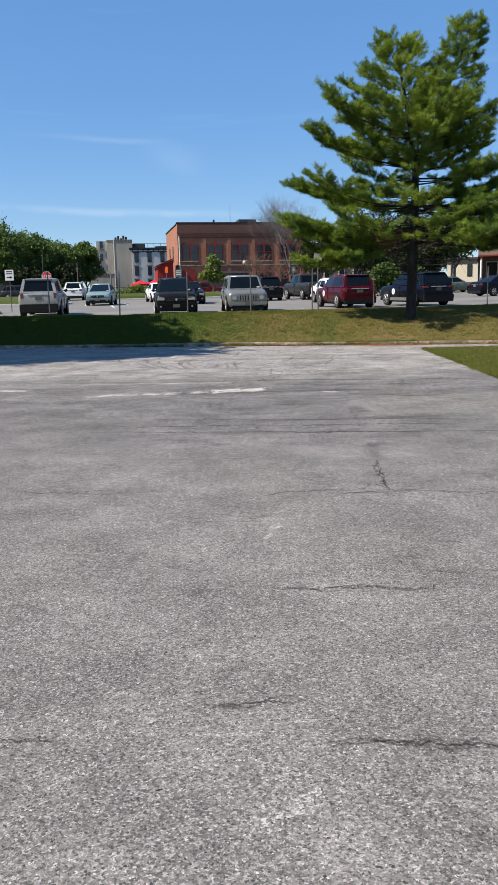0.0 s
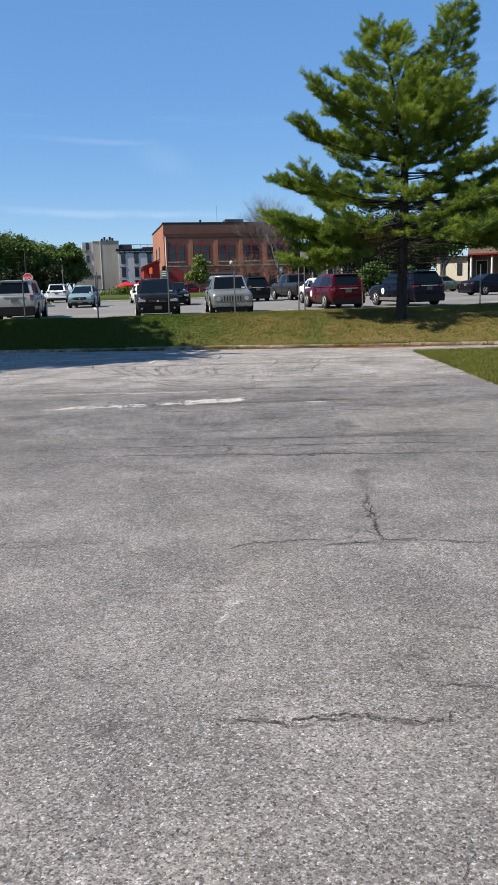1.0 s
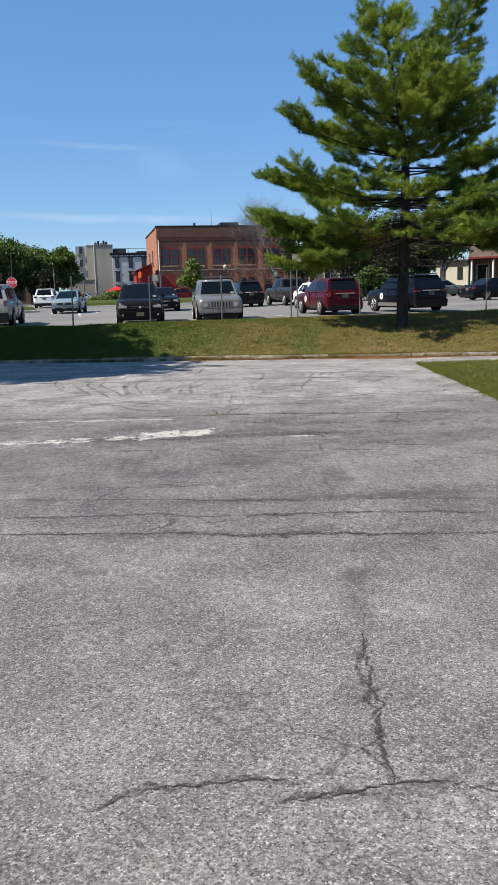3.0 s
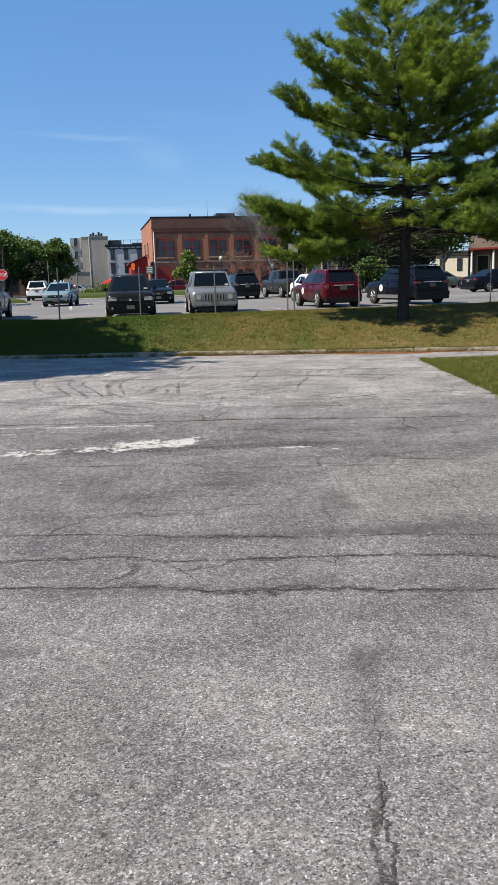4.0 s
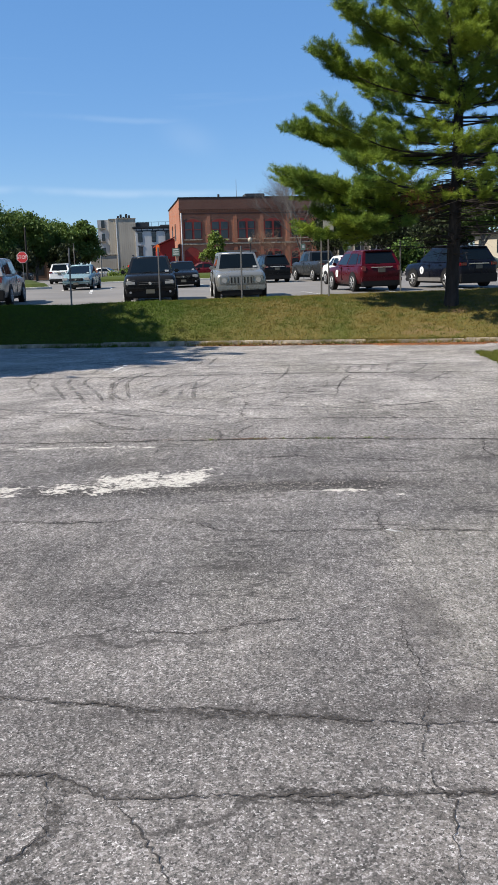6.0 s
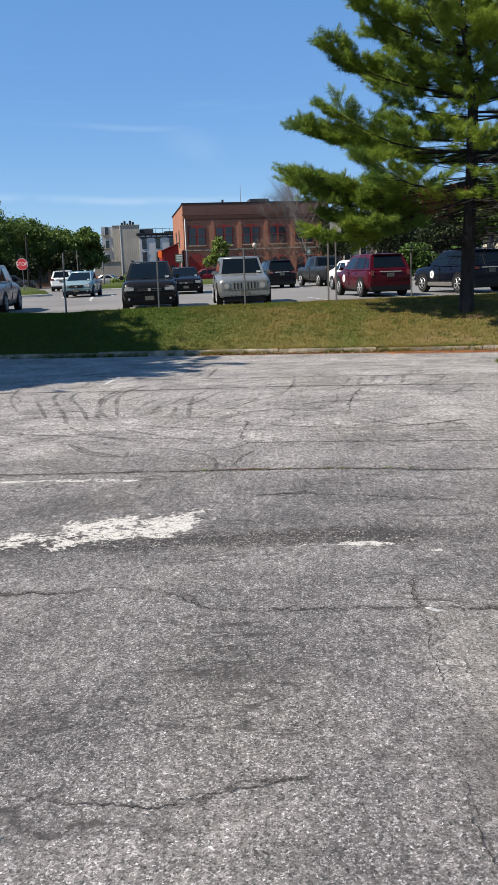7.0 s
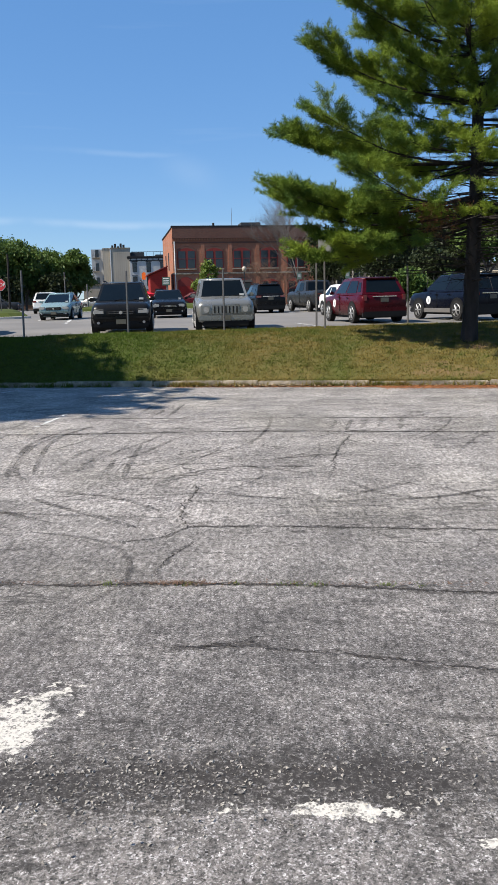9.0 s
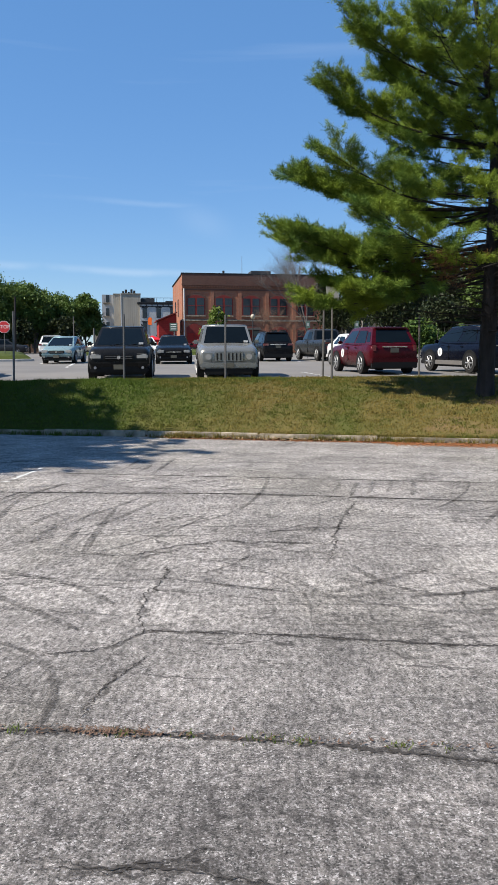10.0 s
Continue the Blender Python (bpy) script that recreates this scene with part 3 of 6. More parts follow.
def crack(width, *points):
    crack.n += 1
    width *= 1 + min(1.0, max(0.0, points[0][1] - 13) / 5)
    part("crack", ribbon(points, width * (0.75 if points[0][1] < 7 else 1.05), 0.004, seed=crack.n), CRACK, pavement)
    if width > 0.013:
        part("dirt_band", ribbon(points, width * (6.0 if 8.2 < points[0][1] < 13 else 3.6), 0.0010 + 0.00001 * crack.n, 0.05, 0.012, True, crack.n + 50), RAVEL, pavement)


crack.n = 0
# nearest to the start
crack(0.020, (0.06, 3.91), (0.36, 3.85), (0.58, 3.89), (0.86, 3.80), (0.98, 3.90))
crack(0.042, (0.26, 2.41), (0.40, 2.42), (0.57, 2.40), (0.78, 2.38), (1.4, 2.33))
crack(0.026, (-1.2, 2.5), (-0.85, 2.47), (-0.65, 2.46))
crack(0.022, (-0.22, 2.68), (0.0, 2.70), (0.2, 2.69))
crack(0.014, (0.87, 4.08), (1.31, 4.08), (1.9, 4.05))
crack(0.012, (0.62, 2.9), (0.74, 3.02), (0.80, 3.2))
crack(0.012, (0.80, 3.2), (0.92, 3.05), (1.3, 2.98))
# the long crack with its upright branch
crack(0.024, (0.10, 5.90), (0.30, 5.99), (0.55, 6.03), (0.77, 6.0))
crack(0.030, (0.70, 5.9), (0.85, 5.93), (1.07, 5.96), (1.21, 5.98), (1.50, 5.88), (2.4, 5.8))
crack(0.006, (1.28, 8.0), (1.22, 7.6), (1.18, 7.21))
crack(0.024, (1.18, 7.21), (1.12, 6.88), (1.12, 6.46), (1.06, 6.18), (1.08, 5.94))
crack(0.012, (1.22, 7.25), (1.63, 7.26), (2.2, 7.2))
crack(0.014, (-1.9, 6.2), (-1.2, 6.05), (-0.6, 6.15))
crack(0.012, (-0.6, 5.7), (-0.25, 6.0), (0.02, 6.2))
# the alligator cracking across the middle
crack(0.030, (-1.33, 9.14), (-0.45, 9.05), (-0.07, 9.0), (0.26, 9.0), (0.55, 8.88), (0.81, 8.88), (1.23, 8.87), (1.5, 8.81), (2.43, 8.73), (4.0, 8.6))
crack(0.022, (-2.4, 9.6), (-1.0, 9.55), (-0.23, 9.52), (0.05, 9.55), (0.25, 9.42), (0.74, 9.41), (1.17, 9.41), (1.68, 9.40), (2.6, 9.26))
crack(0.020, (-1.64, 10.21), (-0.39, 10.06), (-0.05, 10.01), (0.52, 9.93), (1.04, 9.84), (1.42, 9.8), (1.81, 9.82), (3.0, 9.6))
crack(0.016, (0.05, 9.55), (0.10, 9.25), (-0.07, 9.0))
crack(0.012, (0.25, 9.42), (0.45, 9.15), (0.55, 8.88))
crack(0.009, (1.51, 12.35), (1.46, 11.5), (1.47, 11.08), (1.39, 10.96))
crack(0.013, (1.39, 10.96), (1.36, 10.37), (1.39, 10.04), (1.25, 9.61), (1.31, 9.34), (1.23, 8.99), (1.23, 8.87))
crack(0.014, (-0.3, 10.7), (0.4, 10.6), (0.9, 10.75))
# around the paint
crack(0.018, (-1.4, 12.5), (-0.37, 12.40), (-0.09, 12.46), (0.19, 12.42), (0.49, 12.13), (0.80, 12.12), (1.46, 12.08), (2.3, 12.0))
crack(0.016, (1.54, 12.49), (1.50, 12.19), (1.50, 12.06))
crack(0.020, (0.54, 14.36), (1.05, 14.36), (1.70, 14.19), (2.30, 13.99))
crack(0.014, (0.46, 14.39), (0.61, 14.41), (0.81, 14.34), (0.97, 14.40), (1.14, 14.44))
# the grassy joint and what branches from it
crack(0.034, (-4.5, 15.6), (-1.5, 15.35), (0.17, 15.26), (0.49, 15.28), (0.86, 15.25), (1.14, 15.22), (1.75, 15.13), (2.14, 15.04), (5.0, 14.7))
crack(0.018, (0.47, 15.39), (0.50, 15.68), (0.66, 16.17))
crack(0.022, (-0.02, 15.82), (0.08, 16.12), (0.43, 16.27), (0.58, 16.55), (1.17, 16.49), (1.70, 16.42), (2.49, 16.30), (4.6, 16.1))
crack(0.016, (0.58, 16.55), (0.50, 16.74), (0.47, 17.27), (0.55, 17.68), (0.49, 18.13))
crack(0.020, (-0.16, 18.38), (0.20, 18.35), (0.51, 18.70), (0.88, 18.88), (1.82, 18.80))
crack(0.014, (1.64, 18.05), (1.78, 18.27), (1.84, 18.76), (1.97, 19.71), (2.27, 20.98))
crack(0.046, (-6.0, 22.2), (-1.95, 21.54), (1.05, 21.44), (3.76, 20.92), (5.0, 20.7))
crack(0.042, (-1.74, 23.28), (1.01, 22.84), (4.15, 22.34), (5.1, 22.2))
crack(0.030, (-5.0, 17.6), (-2.9, 17.2))
crack(0.014, (2.9, 14.9), (2.75, 14.3), (2.95, 13.9))


def scuff(width, *points):
    scuff.n += 1
    part("tyre_mark", ribbon(smooth_line(points), width * 0.40, 0.002 + 0.00007 * scuff.n, 0.15, 0.0, True), RUBBER, pavement)


scuff.n = 0
scuff(0.16, (-2.87, 21.68), (-2.94, 21.29), (-2.75, 20.52), (-2.38, 19.49), (-2.10, 18.63))
scuff(0.16, (-2.55, 21.80), (-2.66, 21.42), (-2.51, 20.63), (-2.20, 19.74), (-1.91, 18.84), (-1.70, 18.20))
scuff(0.16, (-2.29, 21.73), (-2.35, 21.34), (-2.27, 20.75), (-1.95, 19.84), (-1.69, 19.06), (-1.50, 18.39))
scuff(0.16, (-1.70, 21.57), (-1.77, 20.81), (-1.67, 19.93), (-1.51, 19.02), (-1.37, 18.48))
scuff(0.16, (-1.60, 21.34), (-1.68, 20.60), (-1.57, 19.60), (-1.38, 18.81), (-1.14, 18.37))
scuff(0.16, (-1.34, 22.12), (-1.52, 21.31), (-1.51, 20.56), (-1.34, 19.55), (-1.17, 18.69))
scuff(0.16, (-1.27, 22.56), (-1.53, 21.52), (-1.72, 21.17))
scuff(0.16, (-0.89, 20.23), (-0.98, 19.77), (-1.01, 18.91))
scuff(0.16, (-0.62, 20.17), (-0.74, 19.71), (-0.75, 18.73))
scuff(0.16, (-0.49, 19.50), (-0.45, 18.54), (-0.60, 18.45))
scuff(0.16, (-0.34, 20.44), (-0.28, 19.16), (-0.21, 18.37))
scuff(0.16, (0.03, 20.90), (-0.22, 19.90), (-0.40, 19.48))
scuff(0.16, (-0.19, 21.15), (-0.34, 20.62), (-0.55, 19.98))
scuff(0.16, (-1.13, 18.09), (-0.66, 17.83), (-0.10, 17.52), (0.32, 17.02))
scuff(0.16, (-0.88, 17.62), (-0.57, 17.27), (-0.10, 16.83), (0.19, 16.54))
scuff(0.16, (-1.35, 16.79), (-1.06, 16.28), (-0.78, 16.03), (-0.43, 16.04))
scuff(0.16, (-1.26, 16.69), (-0.96, 16.26), (-0.67, 16.05))
scuff(0.16, (-1.63, 17.97), (-1.36, 17.47), (-1.04, 17.17), (-0.48, 16.73))
scuff(0.16, (0.11, 18.07), (0.36, 18.37), (0.67, 18.68), (0.83, 18.78))
scuff(0.16, (1.00, 18.88), (1.47, 18.51), (1.94, 18.46))
scuff(0.16, (1.45, 17.70), (1.67, 17.34), (2.02, 17.58), (2.56, 17.99))
scuff(0.16, (1.50, 17.38), (1.80, 17.22), (2.24, 17.44), (2.95, 17.77))
scuff(0.16, (1.93, 18.05), (2.09, 17.57), (2.43, 17.30), (2.96, 17.50), (3.25, 17.55))
scuff(0.16, (2.21, 17.24), (2.68, 17.35), (3.05, 17.59))
scuff(0.16, (2.59, 17.79), (2.76, 17.54), (3.00, 17.13))
scuff(0.16, (0.76, 17.72), (1.04, 17.46), (1.39, 17.40))
scuff(0.16, (-1.03, 22.49), (-1.37, 22.12), (-1.77, 21.93))
scuff(0.16, (-2.49, 23.19), (-2.49, 22.45), (-2.55, 22.24))
scuff(0.16, (-0.77, 24.98), (-0.86, 23.48))
scuff(0.16, (-0.50, 24.24), (-0.58, 23.12))
scuff(0.16, (-0.24, 25.13), (-0.34, 23.04))
scuff(0.16, (2.20, 22.23), (1.99, 21.16))
scuff(0.16, (2.44, 22.41), (2.24, 21.30))
scuff(0.16, (2.69, 22.59), (2.46, 21.45))
scuff(0.16, (2.90, 22.52), (2.70, 21.51))
scuff(0.16, (3.17, 22.43), (2.95, 21.30))
scuff(0.14, (-4.6, 19.0), (-3.6, 18.4), (-2.2, 17.6), (-1.0, 17.1), (0.4, 16.8))
scuff(0.14, (-4.8, 20.6), (-4.1, 19.2), (-2.8, 17.9), (-1.4, 16.9))
scuff(0.12, (-3.4, 24.6), (-3.6, 22.8), (-3.3, 21.0), (-2.7, 19.4))
scuff(0.12, (-3.0, 24.2), (-2.2, 25.0), (-0.8, 25.6), (0.8, 25.6))
scuff(0.16, (-3.0, 25.2), (-0.5, 24.6), (2.0, 24.4), (4.4, 24.2))
scuff(0.12, (0.2, 19.2), (0.9, 20.2), (1.2, 21.6), (1.3, 23.2))
scuff(0.12, (3.2, 19.3), (3.7, 20.4), (4.2, 21.2))

# one short painted stroke on the near side of the kerb
part("paint_stroke", ribbon([(-2.16, 22.37), (-2.08, 23.83)], 0.23, 0.004, 0.1, 0.006, False, 3), STALL, pavement)
for x0 in (-6.6, -4.4):
    part("paint_stroke", ribbon([(x0 - 0.5, 25.9), (x0, kerb_y(x0) - 0.4)], 0.10, 0.0045, 0.1, 0.006, False, 4), STALL, pavement)

# pale scars near the start
for i, line in enumerate((((0.08, 4.72), (0.13, 4.9), (0.21, 5.08)), ((-0.02, 1.95), (0.03, 2.02), (0.10, 2.08), (0.19, 2.19)), ((0.62, 4.62), (0.66, 4.72)))):
    part("pale_scar", ribbon(line, 0.10, 0.003, 0.016, 0.010, seed=70 + i), SCAR, pavement)

part("paint_fleck", ribbon(((1.52, 12.07), (1.56, 12.05), (1.62, 12.03)), 0.07, 0.006, seed=75), STALL, pavement)

# fainter marks of many turns, long ones up the slope and flat ones across it
r = random.Random(12)
for i in range(46):
    flat = i % 2
    x0, y0 = (r.uniform(-0.6, 3.6), r.uniform(16.3, 20.2)) if flat else (r.uniform(-4.0, 3.2), r.uniform(18.0, 22.4))
    a = r.gauss(0.05, 0.22) if flat else r.uniform(0.75, 1.2)
    bend, pts = r.gauss(0.0, 0.28), []
    for j in range(5):
        pts.append((x0, y0))
        x0, y0, a = x0 + 0.55 * math.cos(a), y0 + 0.55 * math.sin(a), a + bend
    scuff(r.uniform(0.05, 0.10), *pts)

# stone chips lying loose round the worn paint
n = 2600
c = np.stack([rng.normal(0.8, 0.8, n), rng.normal(13.27, 0.15, n), np.zeros(n)], 1)
c2 = np.stack([rng.uniform(-2.5, 4.0, 500), rng.uniform(1.5, 22, 500), np.zeros(500)], 1)
c = np.concatenate([c, c2])
size = rng.uniform(0.003, 0.010, (len(c), 1, 1)) * rng.uniform(0.5, 1.2, (len(c), 1, 1))
base = rng.normal(0, 1, (len(c), 4, 3))
base = unit(base - base.mean(1, keepdims=True)) * size
base[:, :, 2] = np.abs(base[:, :, 2])
v = base + c[:, None, :]
faces = np.array([(0, 1, 2), (0, 2, 3), (0, 3, 1), (1, 3, 2)])
chips = soup("loose_stone_chips", v[:, faces].reshape(-1, 3, 3), PEBBLE)
tagged(chips, "pale and dark stone chips lying loose on the asphalt", "gravel", kind="stuff")


def tufts(area_points, height, spread, per, wide=0.006):
    """Upright grass blades, per of them round each point."""
    n = len(area_points) * per
    base = np.repeat(area_points, per, 0) + np.concatenate([rng.normal(0, spread, (n, 2)), np.zeros((n, 1))], 1)
    h = height * rng.uniform(0.4, 1.2, (n, 1))
    a = rng.uniform(0, 2 * np.pi, n)
    side = np.stack([np.cos(a), np.sin(a), np.zeros(n)], 1) * wide
    lean = np.concatenate([rng.normal(0, 0.45, (n, 2)), np.ones((n, 1))], 1) * h
    return np.stack([base - side, base + side, base + lean], 1)


# weeds in the grassy joint
pts = np.array([(x, 15.26 - 0.07 * (x - 0.5), 0) for x in (0.22, 0.24, 0.66, 0.70, 0.95, 1.22, 1.28, 1.34, 1.40, 1.45, 1.80, 1.83, 2.0)])
weeds = soup("weeds", tufts(pts, 0.022, 0.022, 16, 0.003), LEAVES_YOUNG)
tagged(weeds, "small green weeds growing out of the asphalt joint", "weeds", kind="stuff")

# dry brown crumbs caught in the same joint
n = 420
x = np.concatenate([rng.normal(0.62, 0.12, n // 2), rng.uniform(-0.6, 2.4, n - n // 2)])
p = np.stack([x, 15.27 - 0.07 * (x - 0.5) + rng.normal(0, 0.022, n), np.full(n, 0.007)], 1)
a = rng.uniform(0, 2 * np.pi, n)
d = np.stack([np.cos(a), np.sin(a), rng.uniform(0, 0.5, n)], 1) * rng.uniform(0.008, 0.03, (n, 1))
w = np.stack([-np.sin(a), np.cos(a), np.zeros(n)], 1) * 0.005
crumbs = soup("dry_debris", np.stack([p - w, p + w, p + d], 1), RUSSET_TWIG)
tagged(crumbs, "dry brown plant crumbs caught in the asphalt joint", "debris", kind="stuff")

# ---- kerb and berm ----
kerb = thing("kerb", "weathered concrete kerb edging the grass bank", "kerb", kind="structure")
ang = math.atan(-0.232)
for i in range(-13, 12):
    x0 = i * 2.44 * math.cos(ang) + 1.07
    m = pose(x0, kerb_y(x0), 0, 0, 0, math.degrees(ang) + 0.3 * math.sin(i * 2.1))
    bm = block(0.008, 2.44 - 0.008, -0.02, 0.15, -0.1, 0.115 + 0.010 * math.sin(i * 5.1), 0.022)
    for vert in bm.verts:
        vert.co += Vector((0, 0.022, 0.020)) * noise.noise(vert.co * 3 + Vector((i, 0, 0)))
    part("kerb_stone", bm, CONCRETE, kerb).matrix_basis = m

bm = bmesh.new()
xs = np.linspace(-45, 45, 181)
rows = []
for j in range(22):
    f = j / 21
    rows.append([bm.verts.new((x, y, berm_z(x, y))) for x in xs for y in [kerb_y(x) + 0.14 + f * (max(post_y(x), kerb_y(x) + 1.4) + 0.75 - kerb_y(x) - 0.14)]])
for a, b in zip(rows, rows[1:]):
    for i in range(len(xs) - 1):
        bm.faces.new((a[i], a[i + 1], b[i + 1], b[i]))
berm = link("grass_bank", bm, SOIL, smooth=True)
tagged(berm, "low grass bank, green with dry yellow patches", "grass bank", kind="structure")


def berm_spots(n, x0, x1):
    x = rng.uniform(x0, x1, n)
    f = rng.uniform(0, 1, n)
    out = []
    for a, b in zip(x, f):
        lo, hi = kerb_y(a) + 0.17, max(post_y(a), kerb_y(a) + 1.4) + 0.6
        y = lo + b * (hi - lo)
        out.append((a, y, berm_z(a, y) - 0.01))
    return np.array(out)


lawn = soup("bank_grass", np.concatenate([tufts(berm_spots(42000, -13, 16), 0.045, 0.06, 7, 0.010), tufts(berm_spots(1500, -13, 16), 0.085, 0.07, 9, 0.010)]), BLADES)
tagged(lawn, "short uneven grass covering the bank", "grass", kind="stuff")

# weeds and dirt at the foot of the kerb
x = np.concatenate([rng.normal(c, s, n) for c, s, n in ((-0.6, 0.25, 60), (0.3, 0.5, 30), (2.6, 0.6, 40), (4.0, 0.3, 30), (-3.5, 1.2, 40), (6.5, 1.0, 40))])
spots = np.array([(a, kerb_y(a) - 0.04, 0.0) for a in x])
top_spots = np.array([(a, kerb_y(a) + 0.12, 0.10) for a in rng.uniform(-12, 14, 1300)])
kw = soup("kerb_weeds", np.concatenate([tufts(spots, 0.13, 0.045, 16, 0.010), tufts(top_spots, 0.07, 0.04, 10, 0.006)]), BLADES)
tagged(kw, "weeds growing along the foot of the kerb", "weeds", kind="stuff")

# grass corner beside the car park
def lawn_edge(y):
    return 4.64 + 0.072 * (y - 15)


ys = np.linspace(6, 24.2, 40)
bm = bmesh.new()
rows = [[bm.verts.new((lawn_edge(y) + 0.05 * noise.noise((0, y * 2, 0)) + u * (30 - lawn_edge(y)), y - u * 3.5 * (y / 24) , 0.008 + 0.06 * min(1, u * 8))) for u in (0, 0.01, 0.05, 0.2, 0.5, 1)] for y in ys]
for a, b in zip(rows, rows[1:]):
    for i in range(5):
        bm.faces.new((a[i], a[i + 1], b[i + 1], b[i]))
corner = link("lawn", bm, SOIL, smooth=True)
tagged(corner, "corner of yellow-green lawn beside the asphalt", "lawn", kind="structure")
n = 9000
y = rng.uniform(10, 24.2, n)
u = rng.uniform(0, 1, n) ** 1.5 * 5.5
x = np.array([lawn_edge(b) for b in y]) + u
spots = np.stack([x, y - u / 26 * 3.5 * (y / 24), 0.04 + 0.05 * np.minimum(1, u / 3)], 1)
edge_y = rng.uniform(10, 24.3, 420)
clumps = np.stack([np.array([lawn_edge(b) for b in edge_y]) + rng.normal(0.07, 0.05, 420), edge_y, np.full(420, 0.004)], 1)
back_x = rng.uniform(6.4, 12.0, 260)
clumps = np.concatenate([clumps, np.stack([back_x, 24.2 - (back_x - 5.3) / 24.7 * 3.5 + rng.normal(0, 0.08, 260), np.full(260, 0.004)], 1)])
soup_ob = soup("lawn_grass", np.concatenate([tufts(spots, 0.05, 0.04, 9, 0.006), tufts(clumps, 0.065, 0.035, 16, 0.006)]), BLADES)
tagged(soup_ob, "short yellowing grass of the lawn corner", "grass", kind="stuff")

# red-brown needles gathered along the kerb
n = 15000
x = np.concatenate([rng.uniform(-0.8, 13, n // 2), rng.normal(4.9, 1.1, n // 2)])
y = np.array([kerb_y(a) for a in x]) - 0.03 - np.abs(rng.normal(0, 0.16, n)) * np.where(np.abs(x - 4.9) < 1.3, 1.9, 0.8)
a = rng.uniform(0, 2 * np.pi, n)
d = np.stack([np.cos(a), np.sin(a), rng.uniform(0, 0.25, n)], 1) * rng.uniform(0.03, 0.09, (n, 1))
p = np.stack([x, y, np.full(n, 0.006)], 1)
w = np.stack([-np.sin(a), np.cos(a), np.zeros(n)], 1) * 0.009
lit = soup("needle_litter", np.stack([p - w, p + w, p + d], 1), LITTER)
tagged(lit, "rust-brown fallen pine needles heaped against the kerb", "litter", kind="stuff")

# curled dry leaves and a few green ones at the foot of the kerb
k = Nodes("dry_leaves")
LEAF_LITTER = k.done(k.ramp(k.random(True), ((0.0, (0.10, 0.05, 0.025)), (0.4, (0.22, 0.12, 0.05)), (0.7, (0.34, 0.24, 0.13)), (0.88, (0.50, 0.42, 0.30)), (1.0, (0.08, 0.12, 0.03)))), 0.8)
n = 1900
x = np.concatenate([rng.uniform(-1.2, 9, n // 2), rng.normal(1.2, 0.9, n - n // 2)])
y = np.array([kerb_y(a) for a in x]) - 0.03 - np.abs(rng.normal(0, 0.07, n))
a, sz = rng.uniform(0, 2 * np.pi, n), rng.uniform(0.015, 0.045, (n, 1))
d = np.stack([np.cos(a), np.sin(a), rng.uniform(-0.1, 0.7, n)], 1) * sz
w = np.stack([-np.sin(a), np.cos(a), rng.uniform(-0.4, 0.4, n)], 1) * sz * 0.5
p = np.stack([x, y, rng.uniform(0.012, 0.04, n)], 1)
leaves = soup("leaf_litter", np.concatenate([np.stack([p - d, p + w, p - w], 1), np.stack([p + w, p + d, p - w], 1)]), LEAF_LITTER)
tagged(leaves, "dry curled leaves drifted against the kerb", "leaf litter", kind="stuff")

# ---- the rear car park ----
ys = [33.0, 34, 36, 40, 46, 52, 60, 70, 80, 90, 105, 130, 160]
bm = bmesh.new()
rows = [[bm.verts.new((x, (max(post_y(x), kerb_y(x) + 1.4) + 0.6 if j == 0 else y + 0.19 * max(-14, min(x, 20)) * max(0, 1 - j / 6)), lot_z(y))) for x in range(-120, 121, 8)] for j, y in enumerate(ys)]
for a, b in zip(rows, rows[1:]):
    for i in range(len(a) - 1):
        bm.faces.new((a[i], a[i + 1], b[i + 1], b[i]))
lot = link("rear_car_park", bm, LOT, smooth=True)
tagged(lot, "pale grey asphalt car park rising behind the bank", "car park", kind="structure")


def on_lot(x, y, up=0.0):
    return Vector((x, y, lot_z(y) + up))


TOWN = 11.0     # the streets lie turned by this much
ca, sa = math.cos(radians(TOWN)), math.sin(radians(TOWN))


def stall_line(x, y, length, width=0.12):
    bm = bmesh.new()
    d, s = Vector((-sa, ca, 0)), Vector((ca, sa, 0)) * width / 2
    a, b = Vector((x, y, 0)), Vector((x, y, 0)) + d * length
    bm.faces.new([bm.verts.new(on_lot(p.x, p.y, 0.012)) for p in (a - s, a + s, b + s, b - s)])
    part("stall_line", bm, STALL, lot)


for i in range(-5, 7):
    stall_line(-2.05 + i * 2.75, 35.4 + i * 0.53, 5.2)
for i in range(-3, 7):
    stall_line(-2.4 + i * 2.75, 55.5 + i * 0.53, 5.2)
stall_line(-7.4, 46.0, 10.0, 0.15)


